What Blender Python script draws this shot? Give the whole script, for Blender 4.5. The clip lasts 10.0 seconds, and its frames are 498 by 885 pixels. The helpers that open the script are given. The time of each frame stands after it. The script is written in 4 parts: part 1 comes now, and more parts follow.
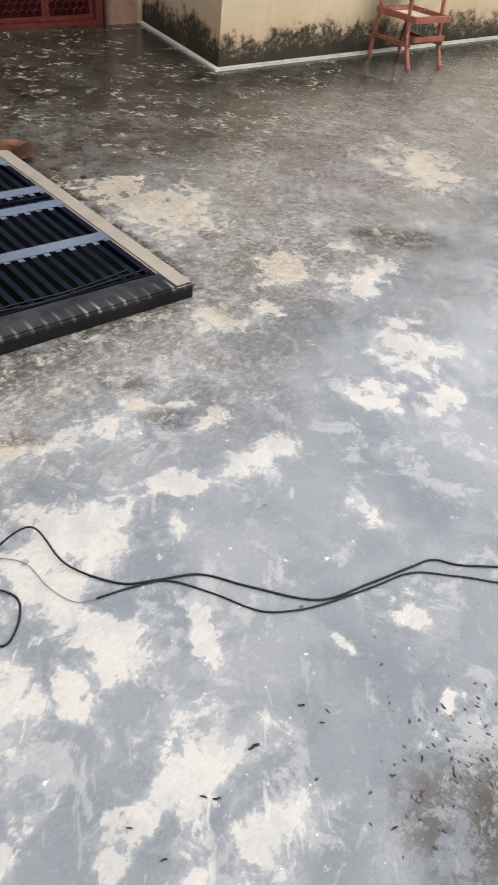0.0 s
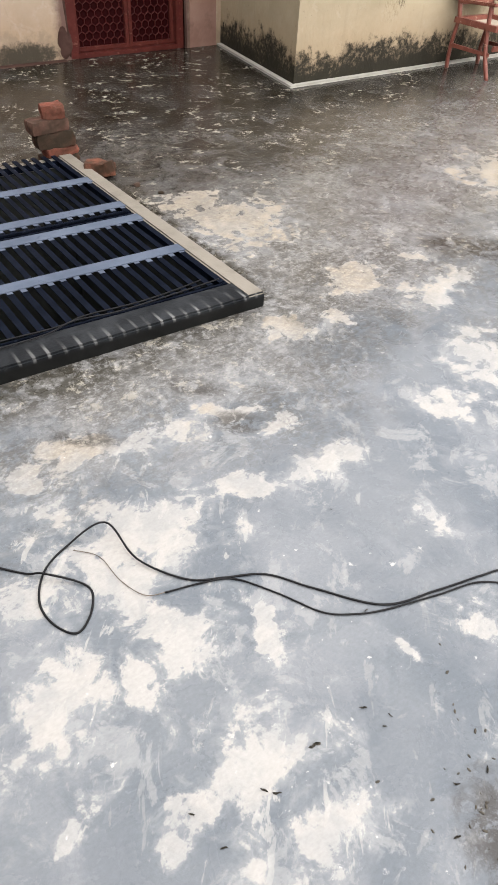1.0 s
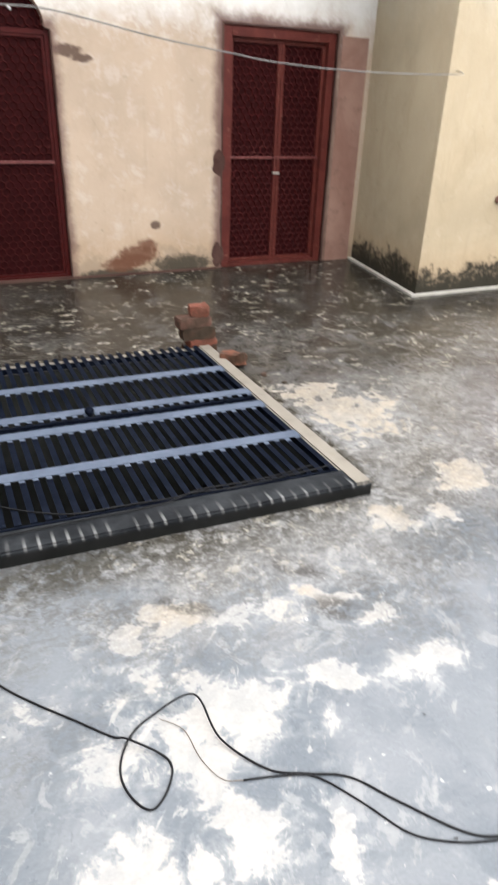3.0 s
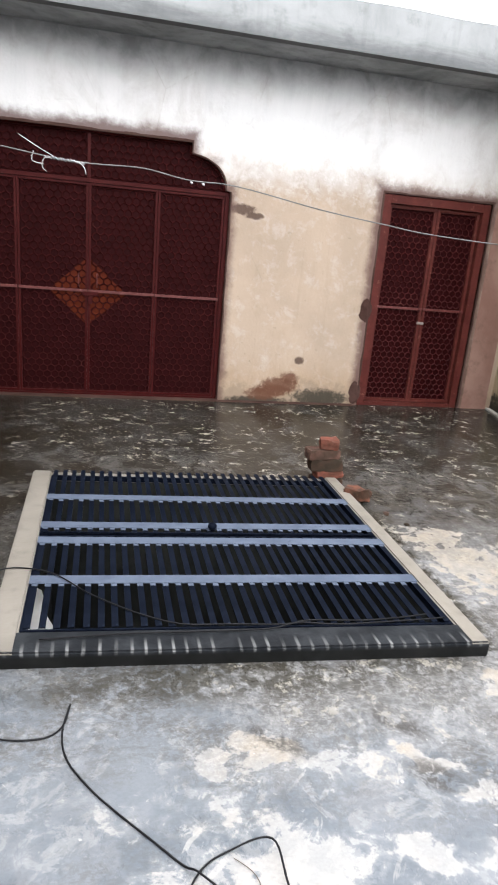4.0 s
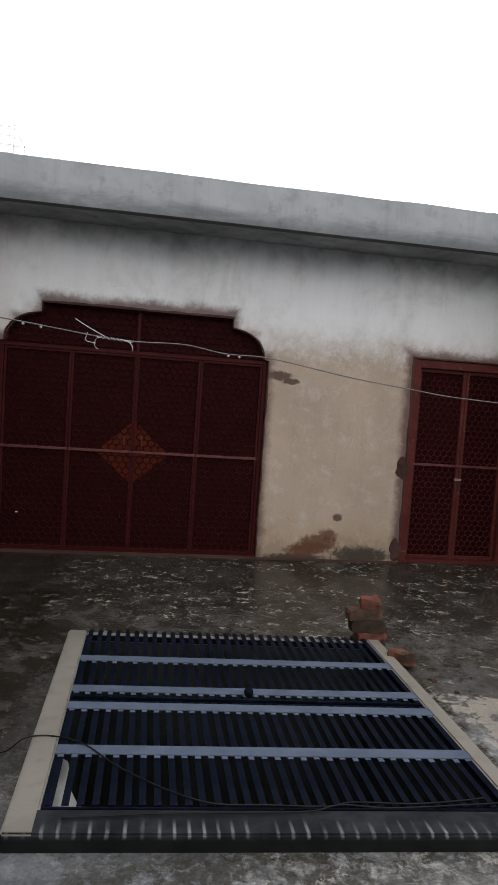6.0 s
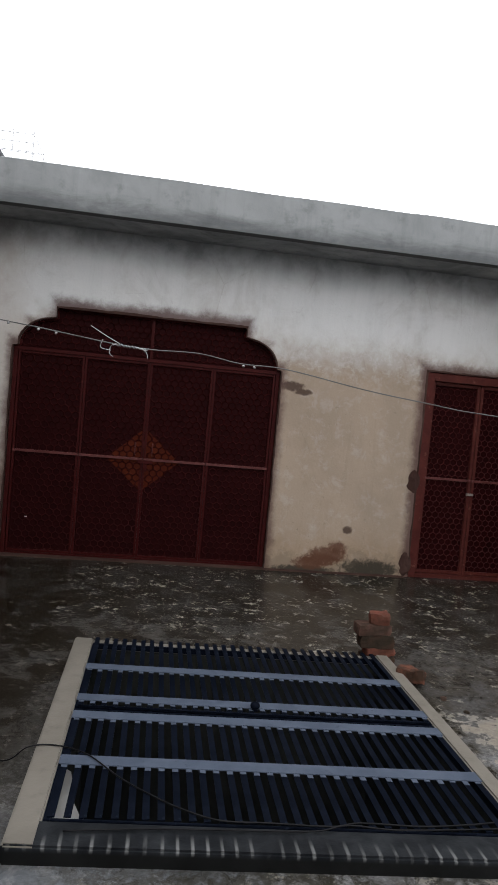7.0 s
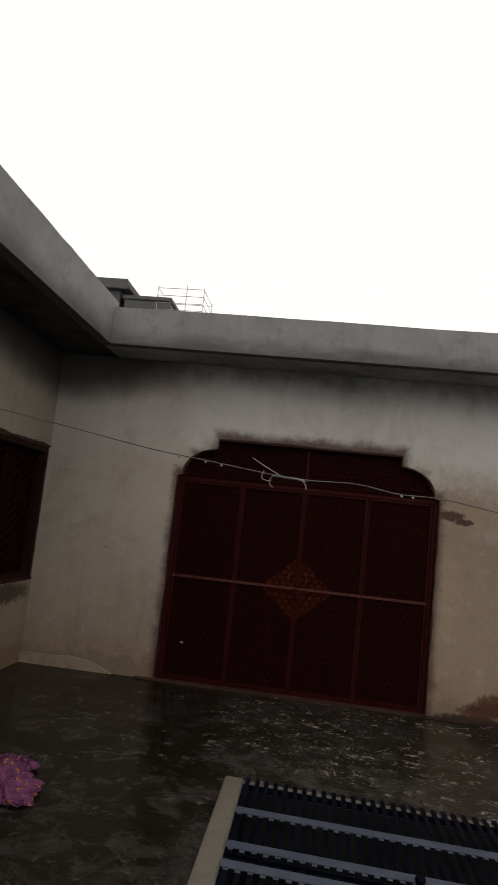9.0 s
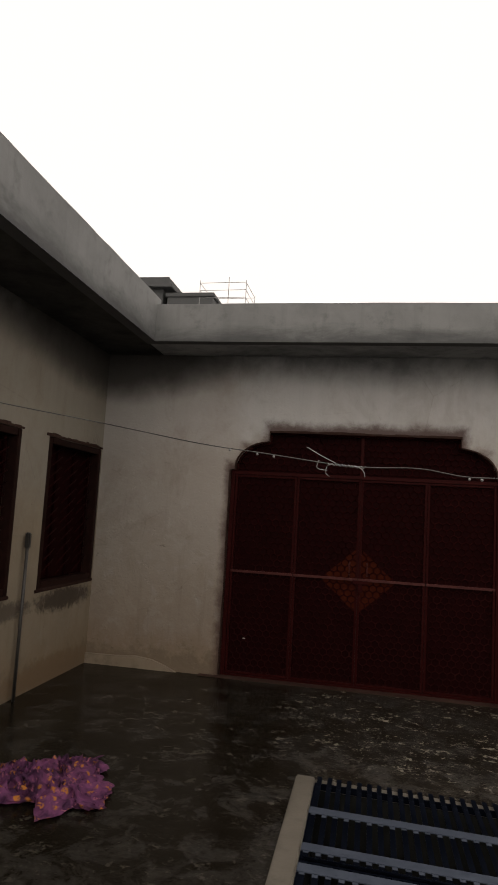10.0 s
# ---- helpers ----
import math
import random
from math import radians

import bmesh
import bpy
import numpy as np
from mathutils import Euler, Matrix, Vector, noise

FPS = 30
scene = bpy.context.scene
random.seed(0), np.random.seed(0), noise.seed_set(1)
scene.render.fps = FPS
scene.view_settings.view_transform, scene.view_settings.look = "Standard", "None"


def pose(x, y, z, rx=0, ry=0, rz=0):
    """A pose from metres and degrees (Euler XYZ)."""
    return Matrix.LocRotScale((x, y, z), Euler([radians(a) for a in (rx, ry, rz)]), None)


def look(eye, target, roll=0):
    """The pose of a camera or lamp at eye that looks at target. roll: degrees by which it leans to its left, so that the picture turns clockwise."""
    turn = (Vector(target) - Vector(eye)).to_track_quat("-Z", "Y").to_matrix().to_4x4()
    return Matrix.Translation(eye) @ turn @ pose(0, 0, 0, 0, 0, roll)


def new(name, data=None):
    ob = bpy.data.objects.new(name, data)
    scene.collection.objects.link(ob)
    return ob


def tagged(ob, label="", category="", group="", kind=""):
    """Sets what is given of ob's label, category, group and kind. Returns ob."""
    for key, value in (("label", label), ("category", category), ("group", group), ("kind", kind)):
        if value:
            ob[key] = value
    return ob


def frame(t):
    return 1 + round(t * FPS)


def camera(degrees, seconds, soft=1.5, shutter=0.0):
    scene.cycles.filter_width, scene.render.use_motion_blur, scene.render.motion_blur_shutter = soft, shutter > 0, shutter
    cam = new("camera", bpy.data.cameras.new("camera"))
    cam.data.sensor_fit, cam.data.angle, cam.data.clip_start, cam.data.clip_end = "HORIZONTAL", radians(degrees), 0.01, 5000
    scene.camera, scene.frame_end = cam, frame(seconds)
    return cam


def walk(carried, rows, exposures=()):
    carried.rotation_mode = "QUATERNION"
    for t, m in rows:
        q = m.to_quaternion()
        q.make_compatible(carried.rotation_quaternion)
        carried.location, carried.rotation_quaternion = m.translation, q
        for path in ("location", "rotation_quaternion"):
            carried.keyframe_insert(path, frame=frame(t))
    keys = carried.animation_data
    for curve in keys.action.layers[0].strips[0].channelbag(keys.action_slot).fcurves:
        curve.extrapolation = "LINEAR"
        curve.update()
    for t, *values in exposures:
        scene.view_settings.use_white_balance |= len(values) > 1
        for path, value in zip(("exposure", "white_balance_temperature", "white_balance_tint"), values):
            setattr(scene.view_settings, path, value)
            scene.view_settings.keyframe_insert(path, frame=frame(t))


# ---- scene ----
cam = camera(42.3, 10.0, shutter=0.25)
PATH = [
    (0, (-0.001, 0.863, 1.47), (1.064, 1.862, 0.104), 8.0),
    (0.5, (-0.029, 0.839, 1.476), (0.906, 1.96, 0.109), 4.4),
    (1, (-0.029, 0.827, 1.469), (0.889, 1.982, 0.119), 3.5),
    (1.5, (-0.032, 0.815, 1.467), (0.927, 1.959, 0.136), 4.9),
    (2, (-0.028, 0.799, 1.484), (0.97, 1.959, 0.196), 5.5),
    (2.5, (-0.02, 0.78, 1.509), (0.915, 2.043, 0.271), 3.1),
    (3, (-0.06, 0.771, 1.565), (0.719, 2.358, 0.631), 2.2),
    (3.1, (-0.085, 0.741, 1.574), (0.664, 2.374, 0.694), 2.6),
    (4.5, (-0.086, 0.684, 1.604), (0.262, 2.599, 1.142), 4.0),
    (5, (-0.078, 0.647, 1.602), (0.233, 2.603, 1.324), 2.3),
    (5.5, (-0.071, 0.648, 1.609), (0.241, 2.617, 1.451), 3.1),
    (7, (-0.082, 0.686, 1.62), (0.198, 2.664, 1.519), 5.2),
    (7.5, (-0.087, 0.675, 1.615), (0.104, 2.665, 1.55), 5.2),
    (8, (-0.092, 0.657, 1.62), (0.024, 2.653, 1.613), 6.3),
    (8.5, (-0.099, 0.661, 1.628), (-0.15, 2.644, 1.881), 6.7),
    (9, (-0.101, 0.651, 1.623), (-0.324, 2.623, 1.871), 6.1),
    (9.5, (-0.11, 0.75, 1.622), (-0.412, 2.717, 1.822), 5.7),
    (10, (-0.119, 0.764, 1.627), (-0.497, 2.717, 1.84), 3.3),
]
walk(cam, [(t, look(eye, target, roll)) for t, eye, target, roll in PATH],
     exposures=[(0.0, 0.95, 6650, 11), (0.5, 1.05, 6650, 11), (2.3, 1.09, 6600, 11), (3.0, 1.34, 6500, 10), (4.5, 1.3, 6250, 11), (5.0, 0.66, 6250, 11), (5.5, 0.14, 6250, 11),
                (7.0, -0.1, 6250, 10), (7.8, -0.15, 6250, 10), (8.2, -0.5, 6350, 10), (8.5, -1.12, 6450, 11), (9.0, -1.09, 7150, 13), (9.5, -1.05, 7400, 14), (10.0, -1.04, 7450, 14)])

# ---- light: a white overcast sky with a weak, very soft sun ----
world = bpy.data.worlds.new("overcast_sky")
scene.world = world
world.use_nodes = True
wn = world.node_tree
sky = wn.nodes.new("ShaderNodeTexSky")
sky.sky_type = "NISHITA"
sky.sun_disc = False
sky.sun_elevation, sky.sun_rotation = radians(45), radians(166)
sky.air_density, sky.dust_density = 1.0, 4.0
pale = wn.nodes.new("ShaderNodeMix")
pale.data_type = "RGBA"
pale.inputs[0].default_value = 0.93
pale.inputs[7].default_value = (18.4, 18.4, 18.7, 1)
wn.links.new(sky.outputs[0], pale.inputs[6])
wn.links.new(pale.outputs[2], wn.nodes["Background"].inputs[0])
wn.nodes["Background"].inputs[1].default_value = 0.13
sun = new("sun", bpy.data.lights.new("sun", "SUN"))
sun.data.energy, sun.data.angle, sun.data.color = 0.85, radians(60), (1.0, 0.96, 0.90)
sun.matrix_world = look((-1.7, -7.0, 7.2), (0, 0, 0))


# ---- material tools ----
class Nodes:
    def __init__(self, name):
        self.mat = bpy.data.materials.new(name)
        self.mat.use_nodes = True
        self.t = self.mat.node_tree
        self.bsdf = self.t.nodes["Principled BSDF"]
        self.xyz = self.t.nodes.new("ShaderNodeTexCoord").outputs["Object"]

    def put(self, sock, v):
        if isinstance(v, bpy.types.NodeSocket):
            self.t.links.new(v, sock)
        elif isinstance(v, tuple) and len(v) == 3 and sock.type == "RGBA":
            sock.default_value = (*v, 1)
        else:
            sock.default_value = v

    def m(self, op, a, b=0.0, clamp=False):
        n = self.t.nodes.new("ShaderNodeMath")
        n.operation, n.use_clamp = op, clamp
        self.put(n.inputs[0], a), self.put(n.inputs[1], b)
        return n.outputs[0]

    def noise(self, scale, detail=4, rough=0.55, stretch=(1, 1, 1), dist=0.0, shift=0.0):
        mp = self.t.nodes.new("ShaderNodeMapping")
        mp.inputs["Scale"].default_value = stretch
        mp.inputs["Location"].default_value = (shift, shift * 0.7, shift * 0.3)
        self.t.links.new(self.xyz, mp.inputs["Vector"])
        n = self.t.nodes.new("ShaderNodeTexNoise")
        self.t.links.new(mp.outputs[0], n.inputs["Vector"])
        n.inputs["Scale"].default_value, n.inputs["Detail"].default_value = scale, detail
        n.inputs["Roughness"].default_value, n.inputs["Distortion"].default_value = rough, dist
        return n.outputs["Fac"]

    def voronoi(self, scale, feature="F1", stretch=(1, 1, 1)):
        mp = self.t.nodes.new("ShaderNodeMapping")
        mp.inputs["Scale"].default_value = stretch
        self.t.links.new(self.xyz, mp.inputs["Vector"])
        n = self.t.nodes.new("ShaderNodeTexVoronoi")
        n.feature = feature
        n.inputs["Scale"].default_value = scale
        self.t.links.new(mp.outputs[0], n.inputs["Vector"])
        return n.outputs["Distance"]

    def step(self, v, lo, hi):
        n = self.t.nodes.new("ShaderNodeMapRange")
        n.interpolation_type = "SMOOTHSTEP"
        self.put(n.inputs[0], v)
        a, b, c, d = (lo, hi, 0.0, 1.0) if lo < hi else (hi, lo, 1.0, 0.0)
        for k, q in zip((1, 2, 3, 4), (a, b, c, d)):
            n.inputs[k].default_value = q
        return n.outputs[0]

    def mix(self, fac, a, b, mode="MIX"):
        n = self.t.nodes.new("ShaderNodeMix")
        n.data_type, n.blend_type = "RGBA", mode
        self.put(n.inputs[0], fac), self.put(n.inputs[6], a), self.put(n.inputs[7], b)
        return n.outputs[2]

    def axis(self):
        n = self.t.nodes.new("ShaderNodeSeparateXYZ")
        self.t.links.new(self.xyz, n.inputs[0])
        return n.outputs

    def spot(self, a, b, ca, cb, ra, rb, rough=None, amount=0.5):
        """1 in the middle of an ellipse on two coordinates, falling to 0 at its uneven rim."""
        u = self.m("DIVIDE", self.m("SUBTRACT", a, ca), ra)
        v = self.m("DIVIDE", self.m("SUBTRACT", b, cb), rb)
        d = self.m("ADD", self.m("MULTIPLY", u, u), self.m("MULTIPLY", v, v))
        if rough is not None:
            d = self.m("ADD", d, self.m("MULTIPLY", self.m("SUBTRACT", rough, 0.5), amount * 4))
        return self.step(d, 1.3, 0.3)

    def any(self, masks):
        out = masks[0]
        for q in masks[1:]:
            out = self.m("MAXIMUM", out, q)
        return out

    def done(self, color, rough=0.6, metal=0.0, bump=None, strength=0.3, distance=0.01, soaked=0.85, **more):
        """soaked: how much of its dry colour a rain-wet surface keeps"""
        self.put(self.bsdf.inputs["Base Color"], self.mix(1.0, color, (soaked, soaked, soaked), "MULTIPLY"))
        self.put(self.bsdf.inputs["Roughness"], rough)
        self.put(self.bsdf.inputs["Metallic"], metal)
        for k, v in more.items():
            self.put(self.bsdf.inputs[k.replace("_", " ")], v)
        if bump is not None:
            n = self.t.nodes.new("ShaderNodeBump")
            n.inputs["Strength"].default_value, n.inputs["Distance"].default_value = strength, distance
            self.t.links.new(bump, n.inputs["Height"])
            self.t.links.new(n.outputs[0], self.bsdf.inputs["Normal"])
        return self.mat


def wet_floor():
    k = Nodes("wet_cement_floor")
    x, y, z = k.axis()
    # the float marks of the cement run askew to the walls
    ca, sa = math.cos(radians(40)), math.sin(radians(40))
    u = k.m("SUBTRACT", k.m("MULTIPLY", x, ca), k.m("MULTIPLY", y, sa))
    v = k.m("ADD", k.m("MULTIPLY", x, sa), k.m("MULTIPLY", y, ca))

    big, mid, fine = k.noise(1.1, 5, 0.6, dist=0.6), k.noise(3.6, 7, 0.62, dist=0.7, shift=4), k.noise(70, 3, 0.65, (1, 1.6, 1))
    blot, soft = k.noise(8, 7, 0.66, dist=0.5, shift=9), k.noise(2.2, 3, 0.5, dist=0.8, shift=15)
    color = k.mix(k.step(soft, 0.32, 0.68), (0.083, 0.096, 0.111), (0.122, 0.132, 0.144))
    # further off the wash is gone and the cement is a warmer, gritty grey
    gritty = k.step(k.m("ADD", k.m("SUBTRACT", y, k.m("MULTIPLY", k.m("MAXIMUM", k.m("SUBTRACT", x, 1.3), 0.0), 0.22)), k.m("MULTIPLY", k.m("SUBTRACT", mid, 0.5), 1.2)), 2.08, 2.62)
    gritty = k.m("MULTIPLY", gritty, k.m("MAXIMUM", k.step(k.m("ADD", x, mid), 0.55, 1.1), k.step(y, 2.6, 3.2)))
    grain_a = k.noise(34, 9, 0.82, dist=0.2, shift=63)
    color = k.mix(gritty, color, k.mix(k.step(grain_a, 0.40, 0.60), (0.072, 0.070, 0.068), (0.205, 0.200, 0.193)))
    color = k.mix(k.m("MULTIPLY", k.step(mid, 0.47, 0.60), 0.35), color, (0.19, 0.195, 0.205))
    color = k.mix(k.m("MULTIPLY", k.step(k.noise(6.5, 9, 0.7, dist=0.6, shift=51), 0.55, 0.60), 0.4), color, (0.27, 0.268, 0.262))

    # dry cream patches, where the wash of cement is worn: place, two radii and the turn of each
    def bend(axis, shift):
        return k.m("ADD", axis, k.m("ADD", k.m("MULTIPLY", k.m("SUBTRACT", k.noise(4.2, 3, 0.5, shift=shift), 0.5), 0.26),
                                    k.m("MULTIPLY", k.m("SUBTRACT", k.noise(13, 6, 0.65, shift=shift + 3), 0.5), 0.16)))

    bx, by = bend(x, 5), bend(y, 12)
    close = ((0.47, 1.96, 0.22, 0.10, -43), (0.30, 1.88, 0.24, 0.105, -50), (0.41, 1.59, 0.10, 0.07, -21), (0.07, 1.59, 0.15, 0.078, 37), (0.26, 1.53, 0.07, 0.034, -81),
             (0.36, 1.24, 0.14, 0.086, 5), (0.24, 1.25, 0.06, 0.032, 150), (0.42, 1.03, 0.08, 0.047, 8), (0.14, 1.20, 0.04, 0.037, 55), (0.0, 1.31, 0.03, 0.025, -36),
             (0.62, 1.47, 0.08, 0.026, -96), (0.85, 1.21, 0.05, 0.022, -78), (1.08, 1.20, 0.05, 0.04, -24), (1.27, 1.54, 0.05, 0.069, -33), (1.10, 1.86, 0.085, 0.09, -26),
             (0.90, 1.90, 0.12, 0.030, -19), (0.34, 2.30, 0.06, 0.045, -24), (0.91, 0.97, 0.06, 0.026, -8))
    beyond = ((0.59, 2.32, 0.20, 0.06, -15), (1.02, 2.25, 0.08, 0.041, -32), (1.12, 2.12, 0.06, 0.071, -18), (2.10, 1.96, 0.14, 0.148, -71), (1.82, 1.67, 0.13, 0.05, 7),
              (2.37, 2.47, 0.19, 0.075, 19), (2.08, 2.76, 0.14, 0.079, 9), (1.56, 2.61, 0.11, 0.071, -49), (2.51, 2.75, 0.09, 0.05, -63), (1.91, 3.55, 0.32, 0.249, -62),
              (1.84, 3.93, 0.20, 0.143, -15), (3.83, 3.22, 0.19, 0.342, -42), (1.70, 1.85, 0.10, 0.061, -22), (1.77, 2.53, 0.04, 0.043, -65), (-0.70, 2.72, 0.10, 0.07, 60))
    far = None
    for px, py, ra, rb, turn in close + beyond:
        c, q = math.cos(radians(turn)), math.sin(radians(turn))
        dx, dy = k.m("SUBTRACT", bx, px), k.m("SUBTRACT", by, py)
        a = k.m("ADD", k.m("MULTIPLY", dx, c / (1.12 * ra)), k.m("MULTIPLY", dy, q / (1.12 * ra)))
        b = k.m("ADD", k.m("MULTIPLY", dx, -q / (1.12 * rb)), k.m("MULTIPLY", dy, c / (1.12 * rb)))
        d = k.m("ADD", k.m("MULTIPLY", a, a), k.m("MULTIPLY", b, b))
        far = d if far is None else k.m("MINIMUM", far, d)
    inside = k.m("MAXIMUM", k.m("SUBTRACT", 1.0, k.m("SQRT", far)), -0.9)
    pool = k.spot(x, y, 1.45, 1.42, 0.55, 0.40, soft, 0.3)
    ragged = k.m("ADD", k.m("MULTIPLY", k.noise(3.4, 9, 0.62, dist=0.5, shift=2), 0.5), k.m("MULTIPLY", k.noise(10, 8, 0.64, dist=0.4, shift=29), 0.5))
    level = k.m("ADD", k.m("MULTIPLY", k.m("SUBTRACT", ragged, 0.5), 3.1), k.m("SUBTRACT", k.m("MULTIPLY", inside, 0.42), k.m("MULTIPLY", pool, 0.2)))
    torn = k.m("ADD", level, k.m("MULTIPLY", k.m("SUBTRACT", k.noise(30, 7, 0.72, (0.8, 1.2, 1), 0.3, 57), 0.5), 0.55))
    pale, cream = k.step(level, -0.22, 0.10), k.step(torn, 0.0, 0.13)
    color = k.mix(k.m("MULTIPLY", pale, 0.52), color, (0.225, 0.230, 0.232))
    # thin scraped streaks along the float marks, thickest near the patches
    strip = k.t.nodes.new("ShaderNodeCombineXYZ")
    k.put(strip.inputs[0], k.m("MULTIPLY", u, 3.0)), k.put(strip.inputs[1], v)
    comb = k.t.nodes.new("ShaderNodeTexNoise")
    k.put(comb.inputs["Vector"], strip.outputs[0])
    comb.inputs["Scale"].default_value, comb.inputs["Detail"].default_value, comb.inputs["Roughness"].default_value, comb.inputs["Distortion"].default_value = 6.0, 7, 0.66, 0.5
    scrape = k.m("MULTIPLY", k.step(comb.outputs["Fac"], 0.585, 0.625), k.m("ADD", 0.25, k.m("MULTIPLY", k.step(inside, -0.9, 0.0), 0.55)))
    color = k.mix(k.m("MULTIPLY", scrape, k.m("SUBTRACT", 1.0, pool)), color, (0.29, 0.285, 0.27))
    color = k.mix(k.m("MULTIPLY", cream, k.m("ADD", 0.50, k.m("MULTIPLY", k.step(blot, 0.38, 0.6), 0.40))), color, k.mix(gritty, k.mix(soft, (0.312, 0.290, 0.262), (0.300, 0.294, 0.282)), k.mix(k.step(grain_a, 0.35, 0.6), (0.235, 0.200, 0.155), (0.330, 0.285, 0.228))))
    crumb = k.m("MULTIPLY", k.step(k.noise(30, 6, 0.65, shift=27), 0.645, 0.69), k.step(mid, 0.42, 0.58))
    color = k.mix(k.m("MULTIPLY", crumb, 0.85), color, (0.45, 0.44, 0.415))
    # dark algae in the far half, by the side wall and along the kerb, thick and thin in patches
    bent = k.m("MULTIPLY", k.m("SUBTRACT", big, 0.5), 2.0)
    back = k.step(k.m("ADD", k.m("SUBTRACT", y, k.m("MULTIPLY", k.m("MAXIMUM", k.m("SUBTRACT", x, 2.0), 0.0), 0.25)), bent), 3.0, 4.6)
    side = k.m("MULTIPLY", k.step(x, -0.25, -0.8), k.step(k.m("ADD", y, bent), 2.4, 3.4))
    rim = k.noise(3.0, 6, 0.65, dist=0.8, shift=2)
    kerb = k.any([k.spot(x, y, *s, rim, 0.6) for s in ((0.50, 2.66, 1.2, 0.15), (2.0, 3.1, 0.45, 0.6))])
    speck = k.noise(16, 8, 0.75, dist=0.3, shift=33)
    frayed = k.m("ADD", k.m("MULTIPLY", speck, 0.6), k.m("MULTIPLY", k.noise(7, 9, 0.75, dist=0.8, shift=44), 0.4))
    stain = k.any([k.spot(u, v, px * ca - py * sa, px * sa + py * ca, ru * 1.3, rv * 1.5, frayed, 1.3) for px, py, ru, rv in
                   ((0.98, 2.44, 0.10, 0.04), (1.00, 2.19, 0.09, 0.045), (2.85, 2.66, 0.28, 0.10), (0.52, 2.40, 0.10, 0.030), (0.73, 0.81, 0.10, 0.10))])
    dark = k.any([back, side])
    thick = k.step(k.noise(4.5, 7, 0.68, dist=0.5, shift=13), 0.60, 0.44)
    algae = k.mix(k.step(blot, 0.35, 0.68), (0.010, 0.0078, 0.0052), (0.040, 0.032, 0.023))
    keep = k.m("MULTIPLY", k.m("MULTIPLY", dark, k.m("ADD", 0.66, k.m("MULTIPLY", thick, 0.31))), k.m("SUBTRACT", 1.0, k.m("MULTIPLY", cream, 0.75)), clamp=True)
    color = k.mix(keep, color, algae)
    grain = k.m("MULTIPLY", k.step(k.noise(40, 9, 0.80, (0.85, 1.2, 1), 0.2, 41), 0.42, 0.55), k.any([kerb, k.m("MULTIPLY", k.step(k.m("ADD", y, bent), 1.75, 2.45), 0.85)]))
    grain = k.m("MULTIPLY", grain, k.step(k.noise(2.8, 7, 0.7, dist=0.6, shift=37), 0.36, 0.58))
    color = k.mix(k.m("MULTIPLY", grain, k.m("SUBTRACT", 0.88, k.m("MULTIPLY", cream, 0.45))), color, (0.055, 0.050, 0.043))
    color = k.mix(k.m("MULTIPLY", stain, k.m("ADD", 0.15, k.m("MULTIPLY", k.step(speck, 0.43, 0.54), 0.75))), color, (0.030, 0.026, 0.022))
    color = k.mix(k.m("MULTIPLY", k.m("MAXIMUM", side, k.m("MULTIPLY", k.step(y, 4.6, 5.6), 0.7)), k.m("ADD", 0.55, k.m("MULTIPLY", thick, 0.3))), color, (0.009, 0.0068, 0.004))
    dirt = k.m("MULTIPLY", k.spot(x, y, 0.86, 0.72, 0.15, 0.14, frayed, 1.1), k.step(speck, 0.40, 0.52))
    color = k.mix(k.m("MULTIPLY", dirt, 0.9), color, (0.020, 0.017, 0.011))
    foot = k.any([k.m("MULTIPLY", k.spot(x, y, 0.53, 2.735, 1.15, 0.14, speck, 0.7), 0.9), k.spot(x, y, 1.60, 3.6, 0.085, 1.2, speck, 0.7)])
    color = k.mix(k.m("MULTIPLY", foot, k.step(speck, 0.40, 0.56)), color, (0.022, 0.019, 0.012))
    # pale scrapes and flakes on the algae
    fleck = k.step(k.noise(12, 9, 0.80, (1, 1, 1), 0.12, 21), 0.565, 0.60)
    tiny = k.step(k.noise(42, 4, 0.7, (0.8, 1.2, 1), 0.1, 23), 0.63, 0.68)
    loose = k.m("MULTIPLY", k.any([k.m("MULTIPLY", fleck, k.step(soft, 0.40, 0.56)), k.m("MULTIPLY", tiny, 0.65)]), k.m("MULTIPLY", k.m("MAXIMUM", dark, k.m("MULTIPLY", gritty, 0.75)), 0.78))
    color = k.mix(k.m("MULTIPLY", loose, k.m("SUBTRACT", 0.9, k.m("MULTIPLY", side, 0.72))), color, (0.33, 0.305, 0.255))
    color = k.mix(0.30, color, k.mix(fine, (0.05, 0.05, 0.05), (0.95, 0.95, 0.95)), "SOFT_LIGHT")
    rough = k.m("ADD", k.m("MULTIPLY", dark, -0.11), k.m("ADD", 0.22, k.m("ADD", k.m("MULTIPLY", cream, 0.15), k.m("MULTIPLY", k.step(blot, 0.4, 0.75), k.m("SUBTRACT", 0.2, k.m("MULTIPLY", dark, 0.12))))))
    height = k.m("ADD", k.m("MULTIPLY", mid, 0.5), k.m("ADD", k.m("MULTIPLY", blot, 0.5), k.m("ADD", k.m("MULTIPLY", fine, k.m("ADD", 0.05, k.m("MULTIPLY", k.any([dark, kerb]), 0.12))), k.m("MULTIPLY", level, 0.4))))
    return k.done(color, rough, bump=height, strength=0.15, distance=0.02, soaked=0.78, Specular_IOR_Level=k.m("SUBTRACT", 0.25, k.m("MULTIPLY", dark, 0.185)))


